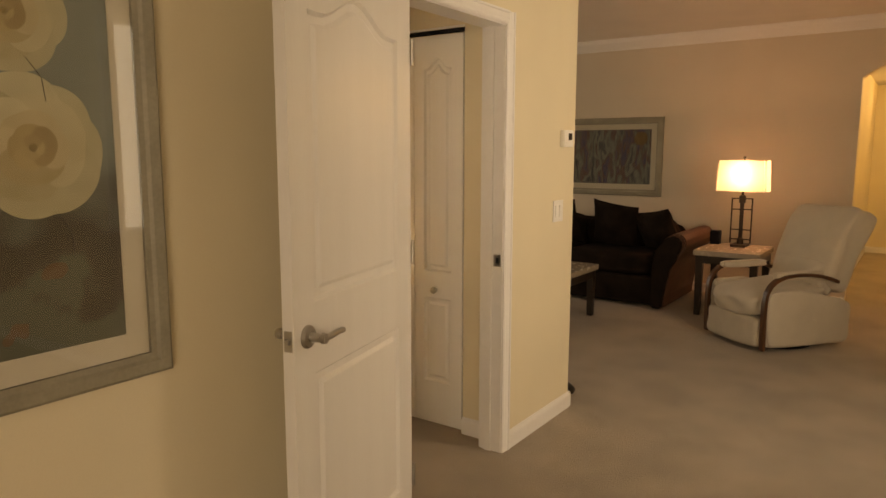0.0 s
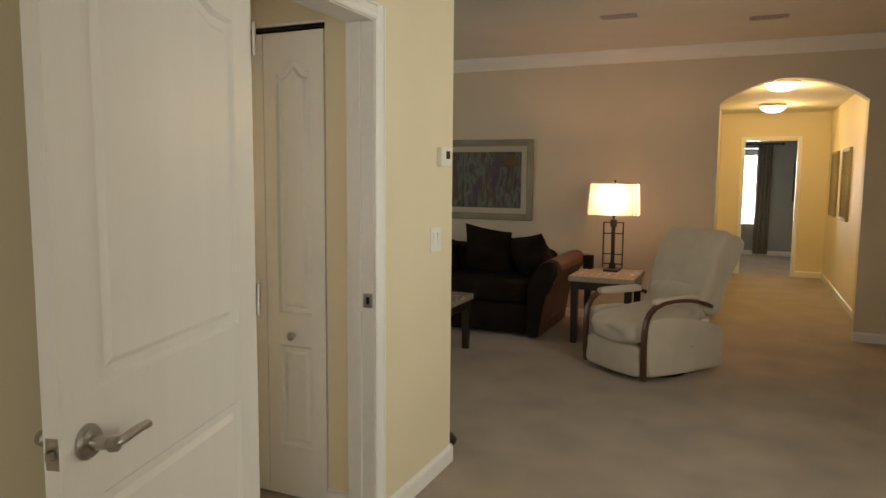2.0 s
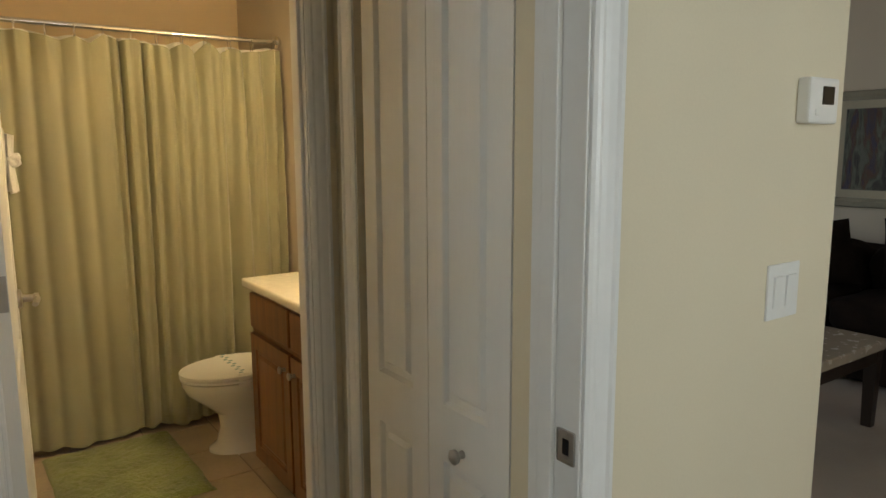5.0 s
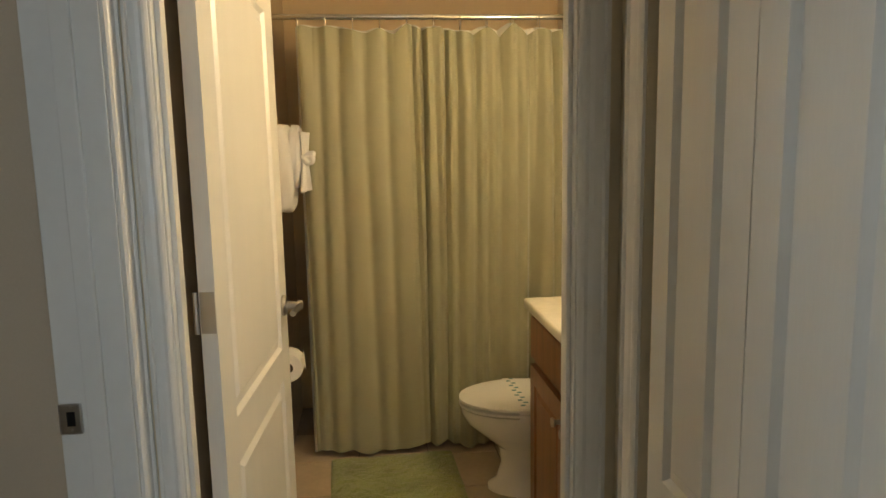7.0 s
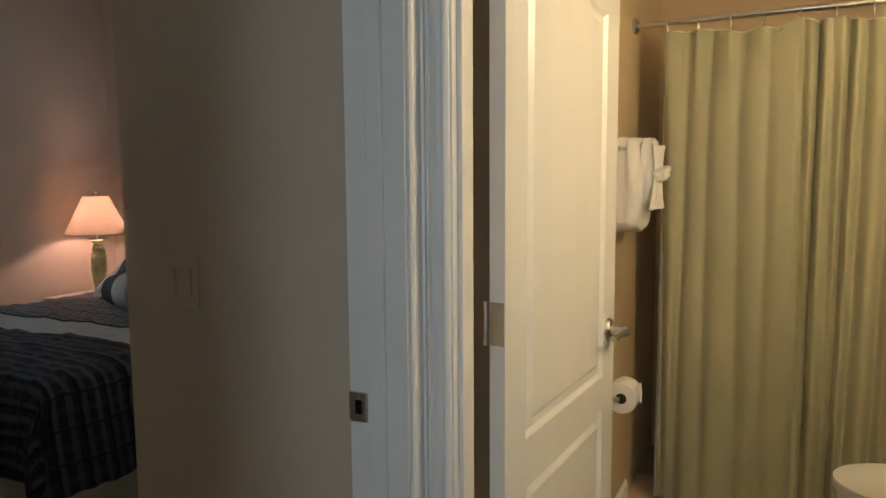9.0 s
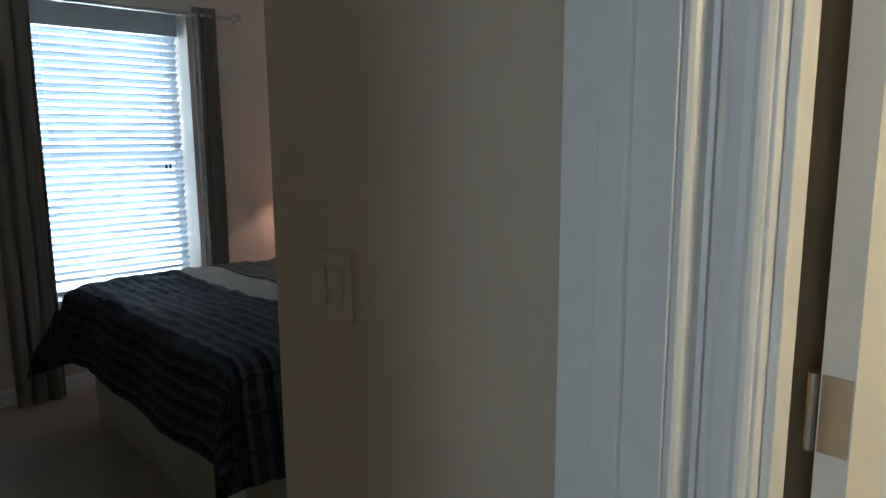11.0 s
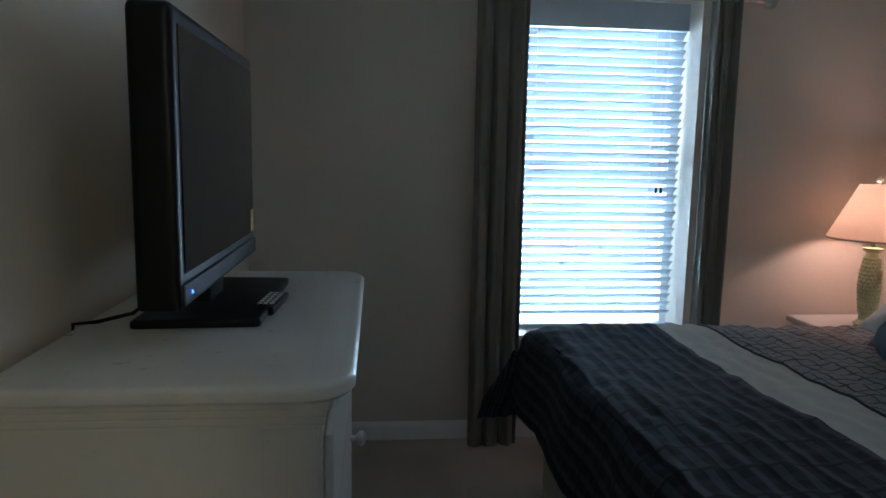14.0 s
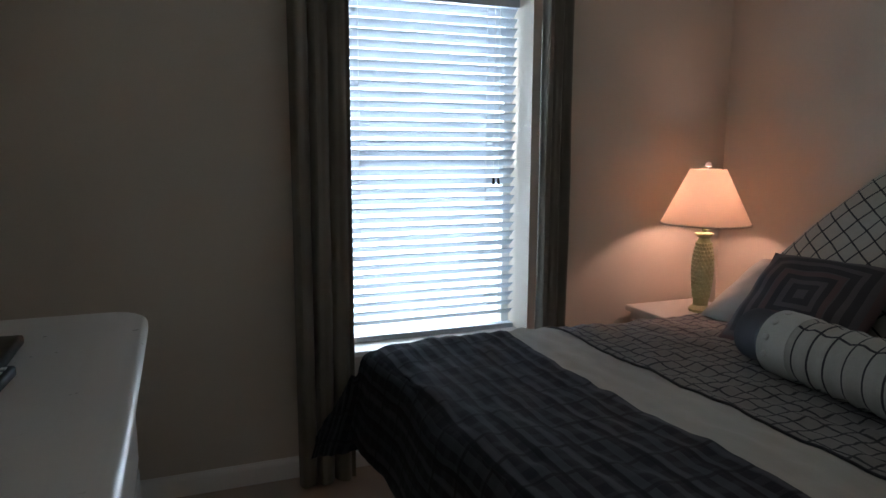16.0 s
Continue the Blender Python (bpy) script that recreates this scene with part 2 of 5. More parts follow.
def squares():
    """Concentric squares, as on a log-cabin cushion."""
    m, tree, b = shader("concentric_square_cloth")
    sep = tree.nodes.new("ShaderNodeSeparateXYZ")
    tree.links.new(coords(tree), sep.inputs[0])
    r = math_node(tree, "MAXIMUM", math_node(tree, "ABSOLUTE", sep.outputs[0]), math_node(tree, "ABSOLUTE", sep.outputs[2]))
    on = band(tree, r, 0.046, 0.02)
    c = mix_node(tree, on, (0.024, 0.022, 0.025), (0.072, 0.064, 0.064))
    c = mix_node(tree, band(tree, r, 0.116, 0.02, 0.25), c, (0.085, 0.052, 0.05))
    tree.links.new(c, b.inputs["Base Color"])
    b.inputs["Roughness"].default_value = 0.7
    bump(tree, b, noise_out(tree, 220, 3), 0.3, 0.002)
    return m


SQUARES = squares()


def painting(name, ramp, scale, stretch=(1, 1, 1), detail=5):
    """An abstract canvas: blotched colours from a ramp of (place, colour)."""
    m, tree, b = shader(name)
    r = tree.nodes.new("ShaderNodeValToRGB")
    els = r.color_ramp.elements
    for i, (p, c) in enumerate(ramp):
        e = els[i] if i < 2 else els.new(p)
        e.position, e.color = p, (*c, 1)
    tree.links.new(noise_out(tree, scale, detail, stretch, 0.6), r.inputs[0])
    tree.links.new(r.outputs[0], b.inputs["Base Color"])
    b.inputs["Roughness"].default_value = 0.4
    return m


def art_print(name):
    """Vertical blocks of slate, rust, pale green and blue under a low ochre sun."""
    m, tree, b = shader(name)
    r = tree.nodes.new("ShaderNodeValToRGB")
    els = r.color_ramp.elements
    for i, (p, c) in enumerate(((0.30, (0.03, 0.032, 0.035)), (0.72, (0.16, 0.075, 0.035)), (0.42, (0.06, 0.065, 0.065)), (0.47, (0.24, 0.27, 0.23)), (0.51, (0.10, 0.11, 0.10)), (0.545, (0.17, 0.075, 0.04)), (0.60, (0.05, 0.065, 0.15)))):
        e = els[i] if i < 2 else els.new(p)
        e.position, e.color = p, (*c, 1)
    tree.links.new(noise_out(tree, 5.5, 5, (1.6, 1, 0.45), 0.65), r.inputs[0])
    low = math_node(tree, "MULTIPLY", noise_out(tree, 4, 3, (0.4, 1, 2.2)), 0.9)
    tree.links.new(mix_node(tree, math_node(tree, "MULTIPLY", low, 0.2), r.outputs[0], (0.05, 0.06, 0.065)), b.inputs["Base Color"])
    b.inputs["Roughness"].default_value = 0.4
    return m


ART = art_print("abstract_print")


def canvas_ground(name):
    """Blue-grey canvas above, umber in the middle, grey-green below, with rust blooms low down."""
    m, tree, b = shader(name)
    sep = tree.nodes.new("ShaderNodeSeparateXYZ")
    tree.links.new(coords(tree), sep.inputs[0])
    high = math_node(tree, "ADD", math_node(tree, "MULTIPLY", sep.outputs[2], 0.75), math_node(tree, "MULTIPLY", noise_out(tree, 5, 4), 0.5))
    r = tree.nodes.new("ShaderNodeValToRGB")
    els = r.color_ramp.elements
    for i, (p, c) in enumerate(((0.0, (0.11, 0.12, 0.08)), (0.13, (0.05, 0.04, 0.022)), (0.0, (0.075, 0.06, 0.035)), (0.26, (0.17, 0.20, 0.165)), (0.42, (0.22, 0.25, 0.21)))):
        e = els[i] if i < 2 else els.new(p)
        e.position, e.color = p + 0.02 * (i == 2), (*c, 1)
    tree.links.new(math_node(tree, "ADD", high, 0.0), r.inputs[0])
    spots = math_node(tree, "MULTIPLY", math_node(tree, "GREATER_THAN", noise_out(tree, 7, 2), 0.60), math_node(tree, "LESS_THAN", sep.outputs[2], -0.17))
    mixed = mix_node(tree, math_node(tree, "MULTIPLY", spots, 0.6), r.outputs[0], (0.20, 0.085, 0.025))
    tree.links.new(mixed, b.inputs["Base Color"])
    b.inputs["Roughness"].default_value = 0.5
    bump(tree, b, noise_out(tree, 120, 3), 0.15, 0.001)
    return m


FLOWERBG = canvas_ground("grey_green_canvas")
PETALDARK = surface("ochre_petal_paint", (0.30, 0.22, 0.09), 0.5, vary=0.2, big=12, small=40, relief=0.1)
HALLART = painting("grey_print", [(0.35, (0.5, 0.5, 0.46)), (0.5, (0.35, 0.36, 0.34)), (0.65, (0.6, 0.58, 0.5))], 4)
BACKDROP = glow("bright_sky_backdrop", (0.80, 0.92, 1.0), 3.0)
# weaker copy of the sky glow, so the picture glass mirrors it only faintly
DIM_SKY = glow("dim_sky_backdrop", (0.80, 0.92, 1.0), 1.3)

# ---- mesh helpers ----
def box(bm, x0, x1, y0, y1, z0, z1, bevel=0.0, seg=2):
    vs = [bm.verts.new((x, y, z)) for z in (z0, z1) for x, y in ((x0, y0), (x1, y0), (x1, y1), (x0, y1))]
    fs = [bm.faces.new([vs[i] for i in f]) for f in ((3, 2, 1, 0), (4, 5, 6, 7), (0, 1, 5, 4), (1, 2, 6, 5), (2, 3, 7, 6), (3, 0, 4, 7))]
    if bevel:
        es = {e for f in fs for e in f.edges}
        bmesh.ops.bevel(bm, geom=list(es), offset=bevel, segments=seg, affect="EDGES", profile=0.6)
    return bm


def blk(*a, **k):
    return box(bmesh.new(), *a, **k)


def lathe(bm, profile, seg=24, m=None):
    """Turn (radius, height) pairs about z, then place by m."""
    rings = []
    for r, z in profile:
        rings.append([bm.verts.new((max(r, 1e-4) * math.cos(2 * math.pi * i / seg), max(r, 1e-4) * math.sin(2 * math.pi * i / seg), z)) for i in range(seg)])
    for a, b in zip(rings, rings[1:]):
        for i in range(seg):
            bm.faces.new((a[i], a[(i + 1) % seg], b[(i + 1) % seg], b[i]))
    bm.faces.new(rings[0][::-1])
    bm.faces.new(rings[-1])
    if m is not None:
        bmesh.ops.transform(bm, matrix=m, verts=[v for r in rings for v in r])
    return bm


def tube(bm, pts, r, seg=8, closed=False, flat=1.0):
    """A round or flattened rod along points."""
    pts = [Vector(p) for p in pts]
    rings = []
    n = len(pts)
    for i, p in enumerate(pts):
        d = (pts[(i + 1) % n] - pts[i - 1]) if closed else (pts[min(i + 1, n - 1)] - pts[max(i - 1, 0)])
        d.normalize()
        side = d.cross(Vector((0, 0, 1)))
        if side.length < 0.05:
            side = d.cross(Vector((0, 1, 0)))
        side.normalize()
        up = side.cross(d)
        rings.append([bm.verts.new(p + side * r * math.cos(2 * math.pi * k / seg) + up * r * flat * math.sin(2 * math.pi * k / seg)) for k in range(seg)])
    for i in range(n if closed else n - 1):
        a, b = rings[i], rings[(i + 1) % n]
        for k in range(seg):
            bm.faces.new((a[k], a[(k + 1) % seg], b[(k + 1) % seg], b[k]))
    if not closed:
        bm.faces.new(rings[0][::-1])
        bm.faces.new(rings[-1])
    return bm


def prism(bm, outline, y0, y1):
    """Extrude an outline of (x, z) along y."""
    a = [bm.verts.new((x, y0, z)) for x, z in outline]
    b = [bm.verts.new((x, y1, z)) for x, z in outline]
    n = len(outline)
    bm.faces.new(a)
    bm.faces.new(b[::-1])
    for i in range(n):
        bm.faces.new((a[i], b[i], b[(i + 1) % n], a[(i + 1) % n]))
    return bm


def moved(bm, m):
    bmesh.ops.transform(bm, matrix=m, verts=bm.verts)
    return bm


def sheet(nu, nv, f):
    bm = bmesh.new()
    g = [[bm.verts.new(f(i / nu, j / nv)) for i in range(nu + 1)] for j in range(nv + 1)]
    for j in range(nv):
        for i in range(nu):
            bm.faces.new((g[j][i], g[j][i + 1], g[j + 1][i + 1], g[j + 1][i]))
    return bm


def thicken(bm, t):
    """Give a sheet a second skin, t behind it, and close its rim."""
    bmesh.ops.recalc_face_normals(bm, faces=bm.faces)
    bm.normal_update()
    front, faces = list(bm.verts), list(bm.faces)
    rim = [e for e in bm.edges if e.is_boundary]
    twin = {v: bm.verts.new(v.co - v.normal * t, v) for v in front}
    for f in faces:
        bm.faces.new([twin[v] for v in reversed(f.verts)])
    for e in rim:
        p, q = e.verts
        bm.faces.new((p, q, twin[q], twin[p]))
    return bm


def part(name, bm, material, parent=None, label="", smooth=False, at=None):
    me = bpy.data.meshes.new(name)
    bmesh.ops.recalc_face_normals(bm, faces=bm.faces)
    bm.to_mesh(me)
    bm.free()
    me.materials.append(material)
    if smooth:
        me.shade_smooth()
        me.set_sharp_from_angle(angle=radians(38))
    ob = new(name, me)
    if parent:
        ob.parent = parent
    if at is not None:
        ob.matrix_basis = at
    if label:
        ob["label"] = label
    return ob


def thing(name, m, label, category, group=""):
    return tagged(new_at(name, m), label, category, group)


def new_at(name, m):
    ob = new(name)
    ob.matrix_basis = m
    ob.empty_display_size = 0.1
    return ob


def structure(name, bm, material, label="", category=""):
    return tagged(part(name, bm, material), label, category, kind="structure")


def group_root(name, label, category, at=None):
    return tagged(new_at(name, at or Matrix()), label, category, kind="structure")


def wob(x, y, z, s, a):
    return noise.noise(Vector((x * s, y * s, z * s))) * a

# ---- structure ----
H = 2.7


def wall(name, x0, x1, y0, y1, z0=0.0, z1=H, material=None, label="painted drywall"):
    return structure(name, blk(x0, x1, y0, y1, z0, z1), material or WALL, label, "wall")


structure("floor", blk(-7.0, 13.2, -6.0, 5.2, -0.12, 0.0), CARPET, "beige cut-pile carpet over the whole home", "carpet")
# entrance wall with its doorway
wall("wall_entry_west", -5.0, -0.809, 0.0, 0.12)
wall("wall_entry_east", 0.019, 0.775, 0.0, 0.12)
wall("wall_entry_head", -0.809, 0.019, 0.0, 0.12, 2.05)
# living room
wall("wall_living_return", 0.655, 0.775, 0.12, 3.8, material=WALL_LIVING)
# north wall, its opening invented to let the fill lamp in
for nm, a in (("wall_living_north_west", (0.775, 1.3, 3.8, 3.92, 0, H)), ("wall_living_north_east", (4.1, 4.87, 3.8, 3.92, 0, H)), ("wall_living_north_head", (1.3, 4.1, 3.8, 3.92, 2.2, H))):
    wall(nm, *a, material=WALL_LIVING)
for nm, a in (("wall_living_south_east", (1.15, 4.72, -2.70, -2.58, 0, H)),
              ("wall_living_south_sill", (-0.43, 1.15, -2.70, -2.58, 0, 0.95)), ("wall_living_south_head", (-0.43, 1.15, -2.70, -2.58, 2.3, H))):
    wall(nm, *a, material=WALL_LIVING)
wall("wall_dining_east", -0.43, -0.31, -5.0, -2.70)
wall("wall_pier", -0.43, -0.31, -2.05, -1.74)
# west wall with an invented opening for the fill lamp
for nm, a in (("wall_dining_west_north", (-5.12, -5.0, -1.9, 0.12, 0, H)), ("wall_dining_west_south", (-5.12, -5.0, -5.12, -3.9, 0, H)),
              ("wall_dining_west_sill", (-5.12, -5.0, -3.9, -1.9, 0, 0.6)), ("wall_dining_west_head", (-5.12, -5.0, -3.9, -1.9, 2.2, H))):
    wall(nm, *a)
wall("wall_dining_south", -5.0, -0.31, -5.12, -5.0)


def arch_wall():
    """The art wall with its segmental arch, as one extruded outline along x."""
    y0, y1, spring, rise = -2.27, -1.06, 2.155, 0.21
    c = (y0 + y1) / 2
    half = (y1 - y0) / 2
    r = (half * half + rise * rise) / (2 * rise)
    a = math.asin(half / r)
    arc = [(c + r * math.sin(a * k / 12), spring + rise - r + r * math.cos(a * k / 12)) for k in range(-12, 13)]
    bm = bmesh.new()
    box(bm, 4.72, 4.87, -2.7, y0, 0, H)
    box(bm, 4.72, 4.87, y1, 3.8, 0, H)
    for (ya, za), (yb, zb) in zip(arc, arc[1:]):
        vs = [bm.verts.new((x, y, z)) for x in (4.72, 4.87) for y, z in ((ya, za), (yb, zb), (yb, H), (ya, H))]
        for f in ((0, 1, 2, 3), (7, 6, 5, 4), (0, 4, 5, 1), (2, 6, 7, 3)):
            bm.faces.new([vs[i] for i in f])
    bmesh.ops.remove_doubles(bm, verts=bm.verts, dist=0.0005)
    return bm


structure("wall_arch", arch_wall(), WALL_LIVING, "beige painted wall with a segmental arch opening", "wall")
# hallway and the far room
wall("wall_hall_north", 4.87, 9.27, -0.94, -0.82)
wall("wall_hall_south", 4.87, 9.27, -2.54, -2.42)
wall("wall_hall_end_north", 9.15, 9.27, -1.271, -0.94)
wall("wall_hall_end_south", 9.15, 9.27, -2.42, -2.019)
wall("wall_hall_end_head", 9.15, 9.27, -2.019, -1.271, 2.05)
structure("ceiling_hall", blk(4.87, 9.27, -2.54, -0.82, 2.44, 2.56), CEIL, "painted hallway ceiling", "ceiling")
GREYROOM = surface("grey_wall_paint", (0.34, 0.35, 0.35), 0.7, vary=0.03, small=180, relief=0.2)
wall("wall_far_north", 9.27, 13.0, 0.6, 0.72, material=GREYROOM)
wall("wall_far_south", 9.27, 13.0, -3.72, -3.6, material=GREYROOM)
for nm, a in (("wall_far_east_south", (12.2, 12.32, -3.6, -1.56, 0, H)), ("wall_far_east_north", (12.2, 12.32, -0.7, 0.6, 0, H)),
              ("wall_far_east_sill", (12.2, 12.32, -1.56, -0.7, 0, 0.6)), ("wall_far_east_head", (12.2, 12.32, -1.56, -0.7, 2.05, H))):
    wall(nm, *a, material=GREYROOM)
wall("wall_far_west_north", 9.27, 9.3, -0.9, 0.6, material=GREYROOM)
wall("wall_far_west_south", 9.27, 9.3, -3.6, -2.4, material=GREYROOM)
structure("ceiling_main", blk(-5.12, 13.0, -5.12, 3.92, H, H + 0.12), CEIL, "painted flat ceiling", "ceiling")
# passage, bathroom
wall("wall_passage_east_near", 0.10, 0.22, 0.12, 0.285)
wall("wall_passage_east_far", 0.10, 0.22, 0.94, 1.065)
wall("wall_passage_east_head", 0.10, 0.22, 0.285, 0.94, 2.08)
wall("wall_closet_back", 0.6, 0.65, 0.12, 1.17)
wall("wall_passage_west_near", -0.967, -0.835, 0.12, 0.231)
wall("wall_passage_west_head", -0.967, -0.835, 0.231, 1.04, 2.05)
BATH = surface("tan_bath_paint", (0.60, 0.46, 0.28), 0.6, vary=0.03, small=180, relief=0.2, depth=0.001)
wall("wall_bath_front_west", -1.607, -0.835, 1.04, 1.145, material=GREIGE_WARM)
wall("wall_bath_front_corner", -0.835, -0.783, 1.065, 1.16)
wall("wall_bath_front_east", 0.030, 0.655, 1.065, 1.16)
wall("wall_bath_front_head", -0.783, 0.030, 1.065, 1.16, 2.05)
wall("wall_bath_west", -0.92, -0.80, 1.16, 3.62, material=BATH)
wall("wall_bath_back", -0.80, 0.655, 3.5, 3.62, material=BATH)
structure("ceiling_bath", blk(-0.80, 0.655, 1.17, 3.5, 2.44, 2.5), CEIL, "painted bathroom ceiling", "ceiling")
# bedroom
wall("wall_bed_south", -4.65, -0.968, 0.12, 0.131, material=WALL_BED)
wall("wall_bed_partition", -1.607, -1.487, 1.145, 3.37, material=WALL_BED)
wall("wall_bed_north", -4.87, -1.487, 3.37, 3.49, material=WALL_BED)
WX0, WX1, WY0, WY1, WZ0, WZ1 = -4.87, -4.65, 1.385, 2.255, 0.50, 2.15
for nm, a in (("wall_bed_window_south", (WX0, WX1, 0.12, WY0, 0, H)), ("wall_bed_window_north", (WX0, WX1, WY1, 3.37, 0, H)),
              ("wall_bed_window_sill", (WX0, WX1, WY0, WY1, 0, WZ0)), ("wall_bed_window_head", (WX0, WX1, WY0, WY1, WZ1, H))):
    wall(nm, *a, material=WALL_BED)


# ---- trim ----
CASE = [(0, 0), (0.058, 0), (0.058, 0.018), (0.050, 0.018), (0.046, 0.013), (0.030, 0.012), (0.020, 0.010), (0.012, 0.012), (0.006, 0.010), (0, 0.006)]


def casing_leg(height):
    """A moulded board standing on z = 0; its inner edge at x = 0, its face towards -y."""
    bm = prism(bmesh.new(), CASE, 0, height)
    return moved(bm, Matrix(((1, 0, 0, 0), (0, 0, -1, 0), (0, 1, 0, 0), (0, 0, 0, 1))))


def doorway(name, m, width, height, depth, label, both=True, legs=(1.0, 1.0)):
    """Casing, jambs and stops for an opening from x = 0 to width; the near face of the wall is y = 0."""
    root = group_root(name, label, "door frame", m)
    mirror = Matrix.Diagonal((-legs[0], 1, 1, 1))
    plain = Matrix.Diagonal((legs[1], 1, 1, 1))
    for back in ((False, True) if both else (False,)):
        flip = Matrix.Translation((0, depth, 0)) @ Matrix.Diagonal((1, -1, 1, 1)) if back else Matrix()
        for nm, mm in (("casing", Matrix.Translation((-0.004, 0, 0)) @ mirror), ("casing", Matrix.Translation((width + 0.004, 0, 0)) @ plain)):
            part(nm, moved(casing_leg(height + 0.062), flip @ mm), TRIM, root)
        head = moved(casing_leg(width + 0.008), Matrix.Translation((-0.004, -0.0015, height + 0.004)) @ Matrix(((0, 0, 1, 0), (0, 1, 0, 0), (1, 0, 0, 0), (0, 0, 0, 1))))
        part("casing_head", moved(head, flip), TRIM, root)
    part("jamb", blk(-0.018, 0, 0.001, depth - 0.001, 0, height, bevel=0.002), TRIM, root)
    part("jamb", blk(width, width + 0.018, 0.001, depth - 0.001, 0, height, bevel=0.002), TRIM, root)
    part("jamb_head", blk(-0.018, width + 0.018, 0.001, depth - 0.001, height, height + 0.018), TRIM, root)
    return root


def stop_strip(root, x0, x1, y0, y1, h):
    part("door_stop", blk(x0, x1, y0, y1, 0, h, bevel=0.003), TRIM, root)


def strike(root, m):
    """A strike plate with a lipped edge and its latch hole; plate in the x-z plane facing -y."""
    bm = blk(-0.020, 0.020, -0.0025, 0.001, -0.029, 0.029, bevel=0.004)
    pl = part("strike_plate", moved(bm, m), NICKEL, root, "brushed nickel strike plate")
    part("latch_hole", moved(blk(-0.007, 0.008, -0.0032, 0.0, -0.014, 0.014, bevel=0.001), m), BLACK, pl)
    for z in (-0.022, 0.022):
        part("screw", moved(lathe(bmesh.new(), [(0.0035, -0.001), (0.0035, 0.0034), (0.001, 0.004)], 10, pose(0, 0, z, 90)), m), NICKEL, pl)


d1 = doorway("door_1", pose(-0.79, 0.0, 0), 0.79, 2.03, 0.12, "white moulded door frame with nickel strike plate")
stop_strip(d1, 0.0, 0.011, 0.055, 0.09, 2.03)
stop_strip(d1, 0.779, 0.79, 0.055, 0.09, 2.03)
strike(d1, Matrix.Translation((0.789, 0.028, 0.955)) @ pose(0, 0, 0, 0, 0, -90))
d2 = doorway("door_2", pose(-0.764, 1.065, 0), 0.775, 2.03, 0.095, "white moulded bathroom door frame", both=False, legs=(0.7, 1.0))
stop_strip(d2, 0.0, 0.011, 0.02, 0.055, 2.03)
stop_strip(d2, 0.764, 0.775, 0.02, 0.055, 2.03)
# the bedroom frame stands in the west wall of the passage
d3 = doorway("door_3", pose(-0.835, 0.25, 0, 0, 0, 90), 0.77, 2.03, 0.132, "white moulded bedroom door frame with strike plate", both=False, legs=(1.0, 0.68))
stop_strip(d3, 0.759, 0.77, 0.045, 0.08, 2.03)
strike(d3, Matrix.Translation((0.769, 0.110, 0.955)) @ pose(0, 0, 0, 0, 0, -90))
d4 = doorway("door_4", pose(9.15, -1.29, 0, 0, 0, -90), 0.71, 2.03, 0.12, "white door frame at the end of the hallway", both=False)

BASEPROF = [(0, 0), (0.014, 0), (0.014, 0.068), (0.011, 0.078), (0.006, 0.084), (0.004, 0.09), (0, 0.09)]


def skirting(x0, y0, x1, y1):
    """A baseboard along a line; the room lies to the left of its run."""
    d = Vector((x1 - x0, y1 - y0, 0))
    bm = prism(bmesh.new(), BASEPROF, 0, d.length)
    a = math.atan2(d.y, d.x)
    m = Matrix.Translation((x0, y0, 0)) @ Matrix.Rotation(a, 4, "Z") @ Matrix(((0, 1, 0, 0), (1, 0, 0, 0), (0, 0, 1, 0), (0, 0, 0, 1)))
    structure("baseboard", moved(bm, m), TRIM, "white painted baseboard", "baseboard")


for run in ((0.789, 0.0, 0.064, 0.0), (-0.856, 0, -5, 0), (0.775, 3.8, 0.775, -0.014), (4.72, -1.06, 4.72, 3.8), (4.72, -2.58, 4.72, -2.27),
            (-0.31, -2.58, 4.72, -2.58), (-0.43, -5.0, -0.43, -2.72), (-0.43, -2.05, -0.43, -1.74), (4.87, -2.42, 9.15, -2.42), (9.15, -2.42, 9.15, -2.068), (9.15, -1.222, 9.15, -0.94), (9.15, -0.94, 4.87, -0.94),
            (0.10, 0.14, 0.10, 0.285), (-4.65, 3.37, -4.65, 0.12), (-4.65, 0.131, -0.97, 0.131), (-0.97, 1.04, -1.621, 1.04), (-1.607, 1.04, -1.607, 3.37), (-1.607, 3.37, -4.65, 3.37),
            (-0.80, 2.85, -0.80, 1.17), (12.2, -3.6, 12.2, 0.6)):
    skirting(*run)

CROWN = [(0, 0), (0.012, 0), (0.018, 0.02), (0.05, 0.05), (0.075, 0.075), (0.085, 0.10), (0.085, 0.12), (0, 0.12)]


def crown(x0, y0, x1, y1):
    d = Vector((x1 - x0, y1 - y0, 0))
    bm = prism(bmesh.new(), CROWN, 0, d.length)
    m = Matrix.Translation((x0, y0, H - 0.12)) @ Matrix.Rotation(math.atan2(d.y, d.x), 4, "Z") @ Matrix(((0, 1, 0, 0), (1, 0, 0, 0), (0, 0, 1, 0), (0, 0, 0, 1)))
    structure("crown_moulding", moved(bm, m), TRIM, "white painted crown moulding", "moulding")


crown(4.72, -2.58, 4.72, 3.8)
crown(-0.43, -2.58, 4.72, -2.58)

